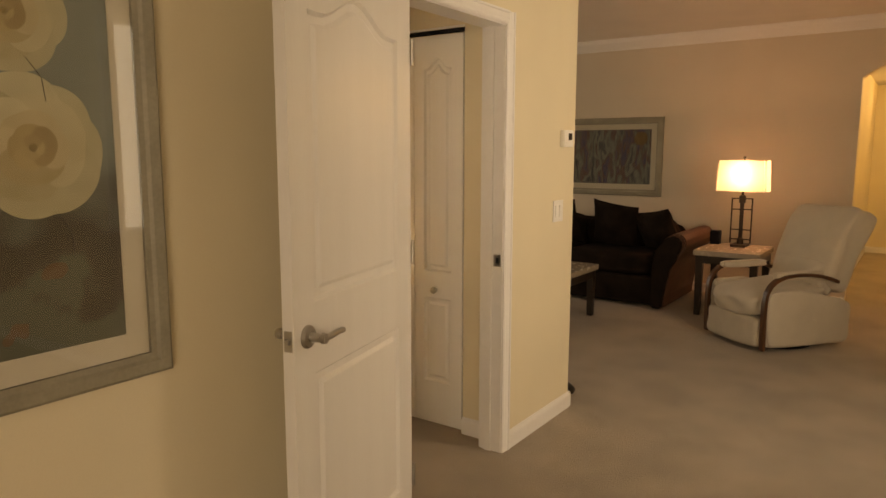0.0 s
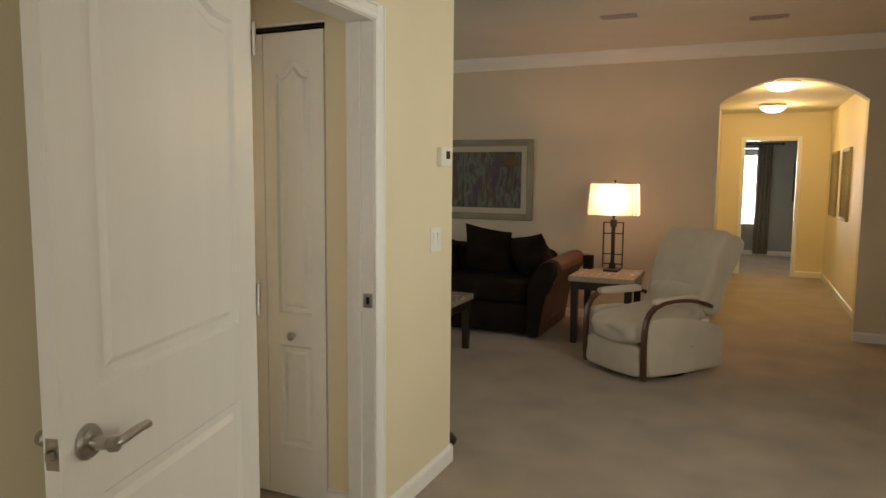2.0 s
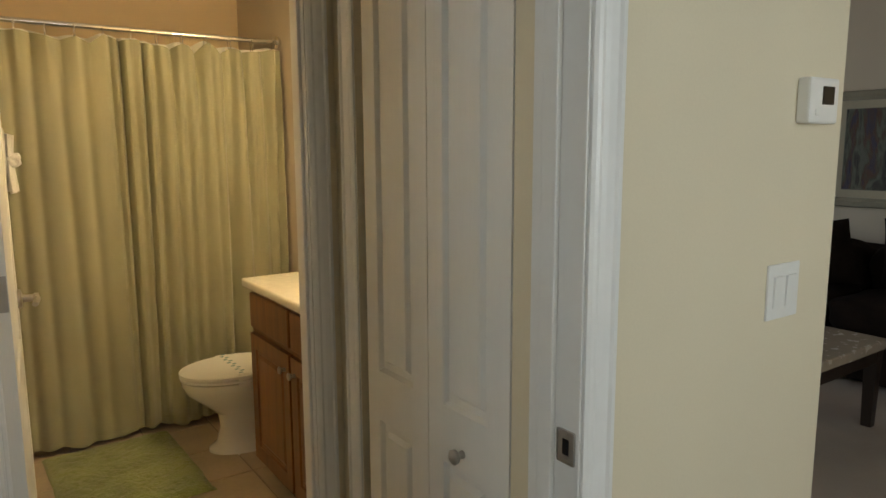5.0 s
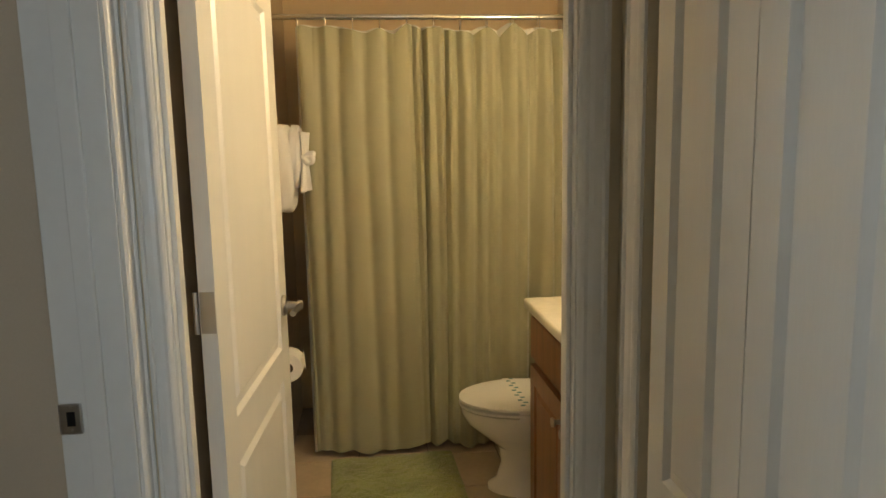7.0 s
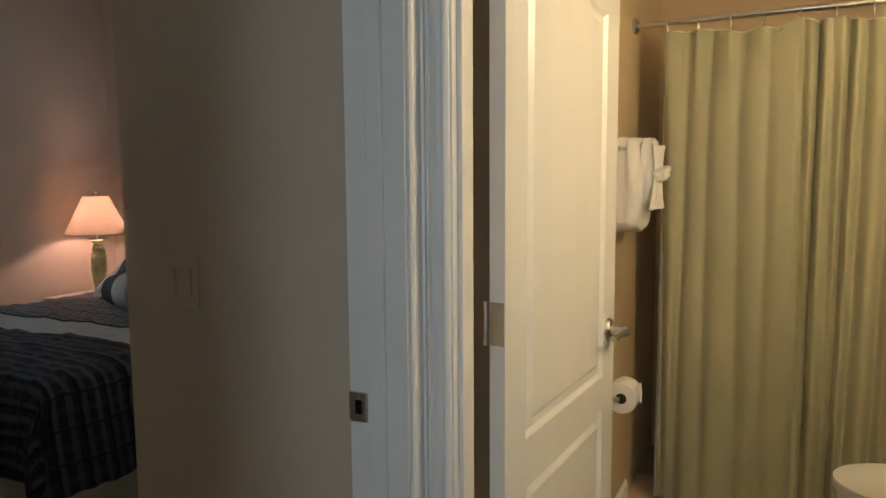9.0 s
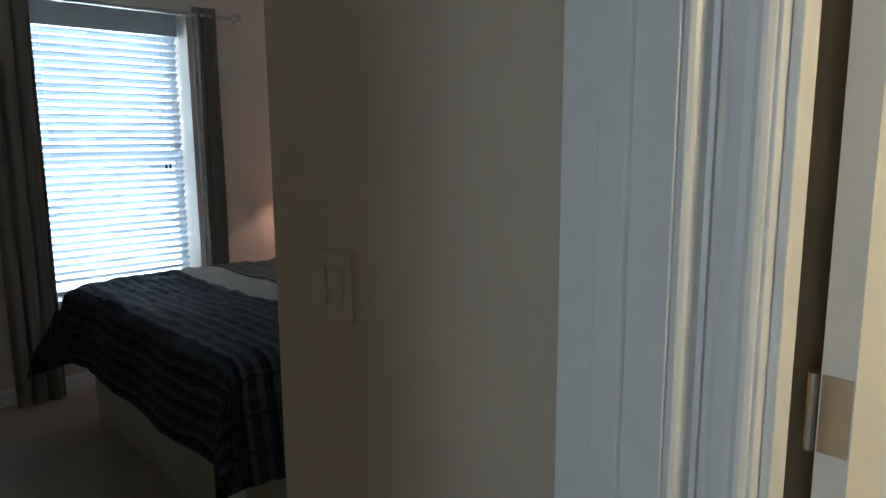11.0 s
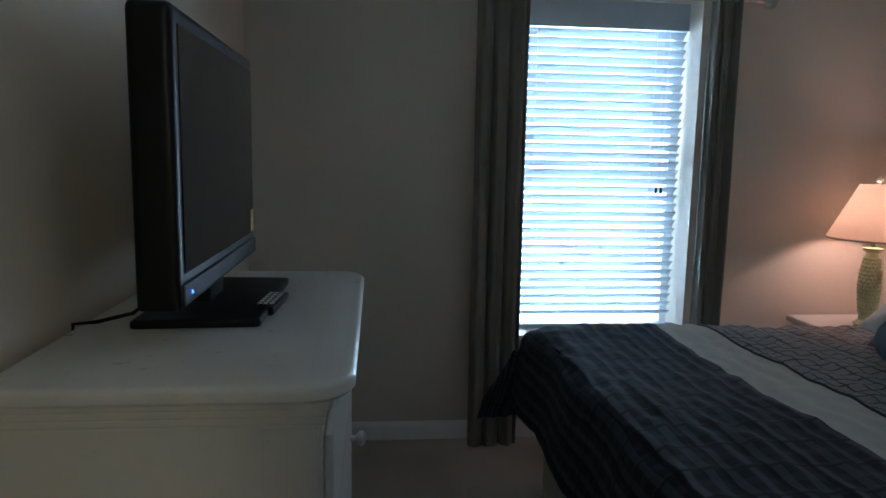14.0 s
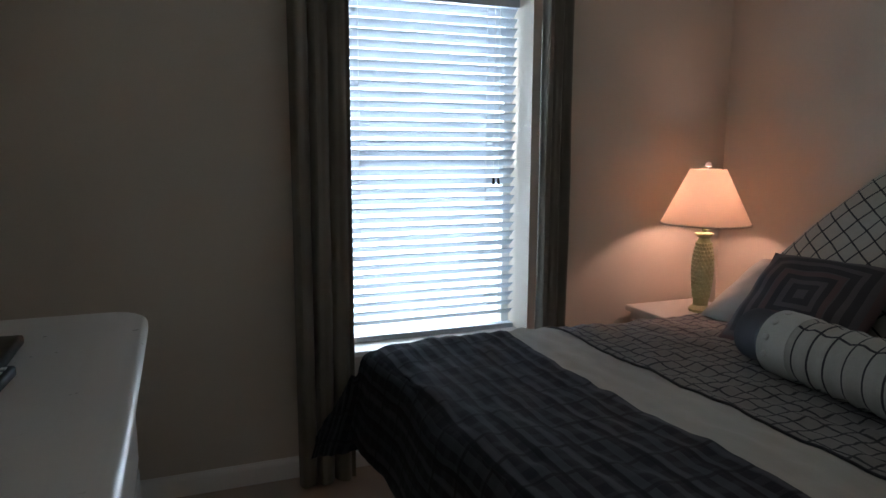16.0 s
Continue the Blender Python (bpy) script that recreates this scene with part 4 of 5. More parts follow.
def recliner(m):
    """Faces -y; origin on the floor at its middle."""
    root = thing("recliner", m, "cream upholstered recliner with curved dark wooden arms", "recliner")
    part("base_ring", lathe(bmesh.new(), [(0.28, 0), (0.29, 0.012), (0.28, 0.03), (0.1, 0.05)], 28), BLACK, root, "black swivel base")
    part("body", moved(puff(0.58, 0.66, 0.34, power=5), pose(0, 0.04, 0.20)), RECLINER, root, "", True)
    part("footrest_panel", moved(puff(0.595, 0.12, 0.225, power=4.5), pose(0, -0.345, 0.145, -5)), RECLINER, root, "", True)
    bm = puff(0.575, 0.70, 0.19, n=14, power=2.5)
    for v in bm.verts:
        if v.co.y < -0.2:
            v.co.z -= 0.6 * (v.co.y + 0.2) ** 2 / 0.15 * 0.3
    part("seat_cushion", moved(bm, pose(0, -0.075, 0.375, 5)), RECLINER, root, "", True)
    bm = puff(0.65, 0.23, 0.66, n=18, power=5.0)
    for v in bm.verts:
        k = v.co.z / 0.33
        v.co.x *= 1 - 0.02 * max(0, k) - 0.06 * max(0, -k)
        v.co.y += 0.05 * max(0, k) ** 2 - 0.018 * math.cos(4.5 * v.co.z)
    part("backrest", moved(bm, pose(0, 0.40, 0.735, -21)), RECLINER, root, "tall padded cream back", True)
    part("lumbar_roll", moved(puff(0.56, 0.20, 0.27, power=2.2), pose(0, 0.245, 0.51, -26)), RECLINER, root, "", True)
    for s in (-1, 1):
        bm = puff(0.065, 0.74, 0.42, n=12, power=6)
        for v in bm.verts:
            if v.co.z > 0 and v.co.y > -0.1:
                v.co.z -= 0.10 * max(0, v.co.y + 0.1) / 0.47
        part("arm_panel", moved(bm, pose(s * 0.312, 0.03, 0.25)), RECLINER, root, "", True)
        pts = [(-0.372, 0.03), (-0.377, 0.16), (-0.38, 0.28), (-0.378, 0.38), (-0.366, 0.45), (-0.336, 0.505), (-0.285, 0.545), (-0.21, 0.570), (-0.11, 0.580), (0.0, 0.577), (0.10, 0.563), (0.19, 0.54), (0.27, 0.51)]
        part("wooden_arm", ribbon(pts, s * 0.333, 0.046, 0.026), ARMWOOD, root, "curved walnut arm", True)
        part("arm_pad", moved(puff(0.075, 0.42, 0.055), pose(s * 0.305, -0.07, 0.573)), RECLINER, root, "", True)
    return root


recliner(pose(3.03, -0.715, 0, 0, 0, -129) @ Matrix.Diagonal((0.95, 1.0, 1.0, 1)))


def stand_base(m):
    root = thing("floor_stand", m, "round black floor stand base on the carpet", "stand")
    part("base", lathe(bmesh.new(), [(0.13, 0), (0.135, 0.012), (0.12, 0.03), (0.06, 0.045), (0.02, 0.06), (0.015, 0.2)], 28), BLACK, root, "", True)
    part("pole", lathe(bmesh.new(), [(0.012, 0.18), (0.012, 1.2)], 14), BLACK, root, "", True)


stand_base(pose(0.98, 0.19, 0))


def ceiling_vent(m):
    root = thing("ceiling_vent", m, "white louvred air vent in the ceiling", "vent")
    part("frame", frame_ring(bmesh.new(), 0.34, 0.22, [(0, 0), (0, 0.006), (0.02, 0.010), (0.03, 0.004), (0.03, 0)]), PLASTIC, root)
    part("backing", blk(-0.14, 0.14, -0.002, 0.0, -0.08, 0.08), BLACK, root)
    for k in range(7):
        part("slat", moved(blk(-0.14, 0.14, -0.006, -0.004, -0.010, 0.010), pose(0, 0, -0.066 + k * 0.022, 30)), PLASTIC, root)


ceiling_vent(pose(3.25, -0.35, H, 90, 0, 90) @ pose(0, 0, 0, 180))

ceiling_vent(pose(3.7, -1.42, H, 90, 0, 90) @ pose(0, 0, 0, 180))

# ---- hallway and far room ----
for x in (5.45, 7.85):
    dl = thing("dome_light", pose(x, -1.6, 2.44), "lit frosted dome ceiling light", "ceiling light", "hall dome lights")
    part("rim", lathe(bmesh.new(), [(0.165, -0.03), (0.17, -0.02), (0.17, 0)], 32), NICKEL, dl, "", True)
    part("dome", lathe(bmesh.new(), [(0.02, -0.11), (0.07, -0.104), (0.12, -0.082), (0.15, -0.05), (0.158, -0.031)], 32), DOME, dl, "glowing frosted glass bowl", True)
picture("hall_picture", pose(7.1, -2.42, 1.40, 0, 0, 180), 0.66, 0.86, 0.04, 0.06, HALLART, "framed glazed print on the hallway wall")
picture("hall_picture", pose(8.25, -2.42, 1.40, 0, 0, 180), 0.66, 0.86, 0.04, 0.06, HALLART, "framed glazed print on the hallway wall")
picture("dark_picture", pose(12.2, -2.35, 1.40, 0, 0, -90), 0.42, 0.72, 0.05, 0.0, ART, "dark framed print in the far bedroom", DARKWOOD)


def drape(w, z0, z1, folds, amp, seed, taper=0.0, n=96, nz=14, flare=0.25):
    """A hanging cloth along x from 0 to w, folds in y."""
    rnd = random.Random(seed)
    ph = [rnd.uniform(0, 6.28) for _ in range(4)]

    def f(u, v):
        wv = u + 0.012 * math.sin(2 * math.pi * 2.3 * u + ph[0])
        a = amp * (0.75 + flare * (1 - v)) * (0.75 + 0.25 * math.sin(5 * u + ph[1]))
        y = a * math.sin(2 * math.pi * folds * wv + ph[2]) + 0.35 * a * math.sin(2 * math.pi * folds * 2.17 * wv + ph[3] + 1.2 * (1 - v))
        y += 0.2 * a * math.sin(9 * v + 14 * u)
        x = w * u + 0.2 * a * math.cos(2 * math.pi * folds * wv + ph[2])
        return (x * (1 - taper * v) + taper * v * w / 2, y, z0 + (z1 - z0) * v)

    return thicken(sheet(n, nz, f), 0.003)


def blind(m, w, h, pitch, tilt, label, tassels=()):
    """A venetian blind hanging from z = 0 downwards, in the x-z plane facing -y."""
    root = thing("window_blind", m, label, "blind")
    part("headrail", blk(0.0, w, -0.03, 0.02, -0.13, 0.0, bevel=0.004), SLAT, root, "white valance")
    me = None
    k = 0
    z = -0.15
    while z > -h + 0.05:
        bm = bmesh.new() if me is None else None
        at = pose(0, 0, z, tilt)
        if me is None:
            prism(bm, [(-0.025, -0.0016), (0, 0.0004), (0.025, -0.0016), (0.025, 0.0008), (0, 0.0030), (-0.025, 0.0008)], 0.006, w - 0.006)
            moved(bm, Matrix(((0, 1, 0, 0), (1, 0, 0, 0), (0, 0, 1, 0), (0, 0, 0, 1))))
            ob = part("slat", bm, SLAT, root, at=at)
            me = ob.data
        else:
            ob = new("slat", me)
            ob.parent = root
            ob.matrix_basis = at
        z -= pitch
        k += 1
    part("bottom_rail", blk(0.004, w - 0.004, -0.026, 0.026, -h, -h + 0.024, bevel=0.004), SLAT, root)
    for x in (0.09, w - 0.16):
        part("ladder_cord", tube(bmesh.new(), [(x, -0.028, -0.12), (x, -0.028, -h + 0.02)], 0.0012, 5), PLASTIC, root)
    for x, zt in tassels:
        part("tassel", lathe(bmesh.new(), [(0.004, 0.03), (0.008, 0.0), (0.006, -0.004)], 10, pose(x, -0.036, zt)), DARKWOOD, part("pull_cord", tube(bmesh.new(), [(x, -0.034, -0.12), (x, -0.036, zt + 0.03)], 0.0011, 5), PLASTIC, root))
    return root


blind(pose(12.24, -0.72, 2.04, 0, 0, -90), 0.82, 1.42, 0.045, -20, "white venetian blind in the bright far window")
cr = thing("window_curtain", pose(12.13, -1.50, 0, 0, 0, -90), "taupe pleated curtain beside the far window", "curtain")
part("cloth", drape(0.26, 0.03, 2.1, 4, 0.035, 8), CURTAIN, cr, "", True)
rd = thing("curtain_rod", pose(12.1, -1.9, 2.12, 0, 90, 90), "dark curtain rod over the far window", "curtain rod")
part("rod", lathe(bmesh.new(), [(0.011, 0), (0.011, 1.3)], 12), DARKMETAL, rd, "", True)
part("finial", lathe(bmesh.new(), [(0.01, -0.06), (0.025, -0.04), (0.025, -0.02), (0.01, 0)], 14), DARKMETAL, rd, "", True)
structure("backdrop_east", blk(12.9, 12.92, -2.6, 0.4, 0.2, 2.6), BACKDROP, "bright daylight beyond the window", "backdrop")

# ---- bathroom ----
structure("bath_subfloor", blk(-0.80, 0.655, 1.12, 3.5, 0.0, 0.004), GROUT, "grouted bathroom floor", "floor")


def shower_curtain():
    rod = thing("shower_rod", pose(-0.80, 2.84, 2.0, 0, 90), "chrome shower curtain rod", "shower rod")
    part("rod", lathe(bmesh.new(), [(0.0125, 0.0), (0.0125, 1.455)], 14), CHROME, rod, "", True)
    for z in (0.0, 1.435):
        part("flange", lathe(bmesh.new(), [(0.032, z), (0.032, z + 0.008), (0.02, z + 0.02)], 18), CHROME, rod, "", True)
    c = thing("shower_curtain", pose(-0.69, 2.845, 0), "sage green pleated shower curtain hung from rings", "shower curtain")
    rnd = random.Random(17)
    wide = 1.325
    creases, x = [], 0.01
    while x < wide:
        creases.append((x, rnd.uniform(0.012, 0.026), rnd.uniform(0.020, 0.050), rnd.uniform(-0.03, 0.03), rnd.uniform(0.4, 1.0)))
        x += rnd.uniform(0.045, 0.105) * (1.1 if x < 0.5 else 0.8)
    rings = [0.02 + k * (wide - 0.04) / 11 for k in range(12)]

    def cloth(off, x0, z0, ztop, sag, depth):
        def f(u, v):
            x = x0 + (wide - x0) * u
            y = off
            for cx, w, d, lean, top in creases:
                reach = 1 - v * (1 - top)
                k = (x - cx - lean * (1 - v)) / (w * (1.15 - 0.3 * v))
                y += depth * d * (0.8 if cx < 0.55 else 1.05) * reach * math.exp(-k * k)
            gap = min(abs(x - r) for r in rings) / (0.5 * (wide - 0.04) / 11)
            droop = sag * min(1, gap) ** 1.3 * (0.10 + 0.9 * min(1, max(0, x - 0.25) / 0.3) * (0.5 + 0.5 * math.sin(11 * x - 2.4)))
            y += 0.045 * depth * min(1, gap) * max(0, v - 0.86) / 0.14 * (0.3 + 0.7 * math.sin(5.2 * x - 2.4) ** 2)
            y += 0.014 * math.sin(3.1 * x + 1.2 * v) + 0.004 * math.sin(23 * x + 5 * v) * (1 - v)
            return (x, y, z0 + 0.010 * math.sin(15 * x) + 0.005 * math.sin(41 * x) + (ztop - droop - z0) * v)
        return thicken(sheet(300, 40, f), 0.002)

    part("cloth", cloth(-0.05, 0.022, 0.040, 1.952, 0.045, 1.0), SHOWER, c, "", True)
    part("liner", cloth(0.035, 0.004, 0.018, 1.968, 0.02, 0.6), LINER, c, "white vinyl liner", True)
    for x in rings:
        part("ring", tube(bmesh.new(), [(x, -0.008 + 0.022 * math.cos(a), 1.974 + 0.034 * math.sin(a)) for a in np.linspace(0, 2 * math.pi, 13)[:-1]], 0.0022, 5, closed=True), CHROME, c)


shower_curtain()


def bathtub(m):
    root = thing("bathtub", m, "white bathtub behind the shower curtain", "bathtub")
    bm = blk(0.13, 1.42, 0.14, 0.62, 0.004, 0.40, bevel=0.02)
    part("tub", bm, CERAMIC, root, "", True)


bathtub(pose(-0.78, 2.88, 0))


def toilet(m):
    """Faces -x; origin on the floor under the middle of the bowl's front."""
    root = thing("toilet", m, "white two-piece toilet with closed lid and paper strip", "toilet")

    def egg(rx, ry, cx, n=32):
        return [(cx + rx * math.cos(2 * math.pi * k / n) * (1.0 if math.cos(2 * math.pi * k / n) < 0 else 0.8), ry * math.sin(2 * math.pi * k / n)) for k in range(n)]

    def loft(levels):
        bm = bmesh.new()
        loops = [[bm.verts.new((x, y, z)) for x, y in egg(rx, ry, cx)] for rx, ry, cx, z in levels]
        for a, b in zip(loops, loops[1:]):
            for i in range(len(a)):
                bm.faces.new((a[i], a[(i + 1) % len(a)], b[(i + 1) % len(a)], b[i]))
        bm.faces.new(loops[0][::-1])
        bm.faces.new(loops[-1])
        return bm

    part("bowl", loft([(0.215, 0.125, 0.315, 0.004), (0.212, 0.122, 0.315, 0.022), (0.185, 0.10, 0.325, 0.05), (0.170, 0.092, 0.33, 0.12), (0.172, 0.098, 0.325, 0.19), (0.205, 0.135, 0.29, 0.25), (0.245, 0.172, 0.26, 0.31), (0.262, 0.182, 0.255, 0.355), (0.262, 0.182, 0.255, 0.375)]), CERAMIC, root, "", True)
    part("seat", loft([(0.250, 0.172, 0.258, 0.376), (0.270, 0.190, 0.258, 0.382), (0.272, 0.192, 0.258, 0.392), (0.258, 0.180, 0.258, 0.397)]), PLASTIC, root, "", True)
    part("lid", loft([(0.248, 0.170, 0.258, 0.397), (0.252, 0.174, 0.258, 0.403), (0.272, 0.192, 0.258, 0.405), (0.272, 0.192, 0.258, 0.414), (0.24, 0.165, 0.258, 0.422), (0.12, 0.08, 0.258, 0.425)]), PLASTIC, root, "closed white lid", True)
    part("tank", blk(0.49, 0.66, -0.22, 0.22, 0.36, 0.70, bevel=0.025, seg=3), CERAMIC, root, "", True)
    part("tank_lid", blk(0.48, 0.668, -0.232, 0.232, 0.702, 0.735, bevel=0.01), CERAMIC, root, "", True)
    part("flush_lever", tube(bmesh.new(), [(0.485, 0.15, 0.65), (0.47, 0.15, 0.65), (0.468, 0.09, 0.645)], 0.006, 8), CHROME, root)
    strip = part("paper_strip", sheet(4, 24, lambda u, v: (0.20 + 0.055 * u, (2 * v - 1) * 0.192, 0.4265 - (0.055 if abs(2 * v - 1) > 0.97 else 0) - 0.006 * (2 * v - 1) ** 4)), PAPER, root, "printed paper band")
    for k in range(12):
        part("printed_mark", blk(0.21 + 0.016 * (k % 2), 0.228 + 0.016 * (k % 2), -0.17 + k * 0.029, -0.158 + k * 0.029, 0.4268, 0.4276), WHITEPRINT, strip)


toilet(pose(-0.035, 2.45, 0))


def vanity(m):
    """Faces -x; x = 0 at the cabinet's face, y from 0 to its length."""
    L = 0.88
    root = thing("vanity_cabinet", m, "stained maple bathroom vanity cabinet", "cabinet")
    part("body", blk(0.0, 0.47, 0.0, L, 0.10, 0.83, bevel=0.003), OAK, root)
    part("toe_kick", blk(0.06, 0.47, 0.01, L - 0.01, 0.004, 0.10), DARKWOOD, root)
    for k in range(2):
        y0, y1 = 0.02 + k * 0.43, 0.43 + k * 0.43
        dr = part("drawer_front", blk(-0.018, 0.0, y0, y1, 0.675, 0.815, bevel=0.006), OAK, root)
        bm = panel_slab(y1 - y0, 0.53, 0.018, [panel_outline(0.055, y1 - y0 - 0.055, 0.06, 0.47)], groove=(0.006, 0.012, 0.03))
        do = part("door", moved(bm, pose(-0.019, y1, 0.12, 0, 0, -90)), OAK, root)
        ky = y0 + 0.035 if k == 1 else y1 - 0.035
        part("knob", lathe(bmesh.new(), [(0.008, 0), (0.006, 0.012), (0.014, 0.02), (0.013, 0.026), (0, 0.03)], 16, pose(-0.019, ky, 0.59, 0, -90)), NICKEL, do, "round nickel knob", True)
    top = thing("countertop", m, "cream cultured marble vanity countertop", "countertop")
    part("slab", blk(-0.035, 0.475, 0.0, L + 0.025, 0.832, 0.868, bevel=0.012, seg=3), COUNTER, top, "", True)
    part("backsplash", blk(0.455, 0.475, 0.0, L + 0.02, 0.866, 0.95, bevel=0.004), COUNTER, top)


vanity(pose(0.172, 1.175, 0) @ Matrix.Diagonal((1, 1, 1.045, 1)))


def vanity_light(m):
    root = thing("vanity_light", m, "nickel vanity light bar with frosted globes", "wall light")
    part("bar", blk(-0.02, 0.0, -0.3, 0.3, -0.04, 0.04, bevel=0.005), NICKEL, root)
    for y in (-0.2, 0.0, 0.2):
        part("globe", lathe(bmesh.new(), [(0.02, -0.055), (0.045, -0.03), (0.055, 0.0), (0.045, 0.03), (0.02, 0.055)], 18, pose(-0.08, y, 0)), DOME, root, "glowing frosted globe", True)


vanity_light(pose(0.655, 1.6, 2.05))


def towel_set():
    bar = thing("towel_bar", pose(-0.80, 2.52, 1.49), "chrome towel bar on the bathroom wall", "towel bar")
    part("rail", lathe(bmesh.new(), [(0.008, -0.26), (0.008, 0.26)], 12, pose(0.07, 0, 0, 90)), CHROME, bar, "", True)
    for y in (-0.26, 0.26):
        part("post", tube(bmesh.new(), [(0.0, y, 0), (0.07, y, 0)], 0.010, 10), CHROME, bar, "", True)
    t = thing("bath_towel", pose(-0.73, 2.50, 1.50), "folded white bath towel on the towel bar", "towel")

    def folded(sx, sy, sz, seed):
        """A folded stack of towelling: a soft slab with a rolled foot and a seam down its edge."""
        bm = puff(sx, sy, sz, n=22, power=2.7, seed=seed, rough=0.02)
        for v in bm.verts:
            k = v.co.z / (sz / 2)
            v.co.x += 0.012 * math.exp(-((v.co.x + 0.1 * sx) / (0.12 * sx)) ** 2) * (1 if v.co.x > 0 else -1)
            v.co.y *= 1 - 0.07 * math.exp(-(v.co.x / (0.10 * sx)) ** 2) * (k > -0.75)
            v.co.x *= 1 - 0.22 * max(0, k)
        return bm

    part("cloth", moved(folded(0.115, 0.29, 0.33, 2), pose(0.0, 0, -0.135)), TOWEL, t, "", True)
    ht = thing("hand_towel", pose(-0.668, 2.49, 1.41), "white hand towel folded over the bath towel", "towel")
    part("cloth", moved(folded(0.05, 0.18, 0.24, 5), pose(0, 0, 0, 0, 4)), TOWEL, ht, "", True)
    wc = thing("wash_cloth", pose(-0.638, 2.47, 1.41), "white wash cloth tied in a knot over the towel", "towel")

    def bow(u, v):
        flare = 0.045 + 0.20 * abs(v - 0.55) ** 1.2
        return (0.020 * math.cos((u - 0.5) * 3) + 0.010 * math.sin(17 * u) * abs(v - 0.55) * 2, (u - 0.5) * flare * 1.5 + 0.015 * (v - 0.5), 0.22 * (v - 0.58))

    part("cloth", thicken(sheet(24, 24, bow), 0.012), TOWEL, wc, "", True)
    part("knot", moved(puff(0.055, 0.085, 0.045, rough=0.04), pose(0.018, 0, -0.004, 12)), TOWEL, wc, "", True)


towel_set()


def paper_holder(m):
    root = thing("toilet_paper", m, "white toilet paper roll on a chrome holder", "toilet paper")
    part("roll", lathe(bmesh.new(), [(0.02, -0.05), (0.055, -0.05), (0.057, -0.045), (0.057, 0.045), (0.055, 0.05), (0.02, 0.05)], 26, pose(0.075, 0, 0, 90)), PAPER, root, "", True)
    part("core", lathe(bmesh.new(), [(0.0195, -0.052), (0.0195, 0.052)], 16, pose(0.075, 0, 0, 90)), DARKWOOD, root)
    part("sheet", thicken(sheet(6, 8, lambda u, v: (0.128 + 0.01 * v, (u - 0.5) * 0.1 * (1 - 0.85 * v), 0.01 + 0.06 * (1 - v) - 0.03)), 0.001), PAPER, root)
    for y in (-0.065, 0.065):
        part("bracket", tube(bmesh.new(), [(0, y, 0), (0.075, y, 0)], 0.009, 10), CHROME, root, "", True)


paper_holder(pose(-0.80, 2.42, 0.60))


def bath_mat(m, w, l):
    root = thing("bath_mat", m, "shaggy moss green bath mat on the tile floor", "bath mat")

    def f(u, v):
        edge = min(u, 1 - u, v, 1 - v)
        z = 0.022 * min(1, edge * 14) ** 0.5 + wob(u * w, v * l, 0, 38, 0.006) + wob(u * w, v * l, 2, 90, 0.004)
        return ((u - 0.5) * w + wob(v, 0, 3, 4, 0.012), (v - 0.5) * l + wob(u, 0, 7, 4, 0.012), max(0.0, z) + 0.002)

    bm = sheet(80, 100, f)
    part("tufted_rug", bm, MAT, root, "", True)


bath_mat(pose(-0.31, 2.42, 0.012, 0, 0, 2), 0.56, 0.76)

# ---- bedroom ----
win = group_root("window_1", "white framed window with recessed blind", "window")
part("window_sill", blk(WX0, WX1 + 0.025, WY0 + 0.001, WY1 - 0.001, WZ0 + 0.001, WZ0 + 0.024, bevel=0.004), TRIM, win)
for nm, a in (("window_frame", (WX0 - 0.02, WX0 + 0.02, WY0 + 0.001, WY0 + 0.04, WZ0 + 0.025, WZ1 - 0.001)), ("window_frame", (WX0 - 0.02, WX0 + 0.02, WY1 - 0.04, WY1 - 0.001, WZ0 + 0.025, WZ1 - 0.001)),
              ("window_frame", (WX0 - 0.02, WX0 + 0.02, WY0 + 0.04, WY1 - 0.04, WZ1 - 0.04, WZ1 - 0.001)), ("meeting_rail", (WX0 - 0.02, WX0 + 0.01, WY0 + 0.04, WY1 - 0.04, 1.29, 1.33))):
    part(nm, blk(*a), TRIM, win)
pn = part("pane", blk(WX0 - 0.012, WX0 - 0.008, WY0 + 0.04, WY1 - 0.04, WZ0 + 0.025, WZ1 - 0.04), GLASS, win)
pn.visible_shadow = False
structure("backdrop_west", blk(-5.62, -5.6, 0.4, 3.4, -0.4, 3.4), BACKDROP, "bright daylight beyond the blind", "backdrop")
structure("backdrop_living", blk(-0.30, 2.4, -3.42, -3.4, 0.2, 3.0), DIM_SKY, "dimmed daylight glow beyond the living room window", "backdrop")
blind(pose(-4.785, WY0 + 0.012, 2.14, 0, 0, 90), WY1 - WY0 - 0.026, 1.615, 0.042, -35, "white two-inch venetian blind glowing with daylight", ((0.03, -0.78), (0.035, -1.03), (0.72, -0.92), (0.745, -0.92)))


def curtain_panel(y, w, seed):
    c = thing("window_curtain", pose(-4.53, y, 0, 0, 0, 90), "heavy taupe curtain panel hung straight to the carpet", "curtain", "bedroom curtains")
    part("cloth", drape(w, 0.01, 2.16, 3, 0.03, seed, n=60), CURTAIN, c, "", True)


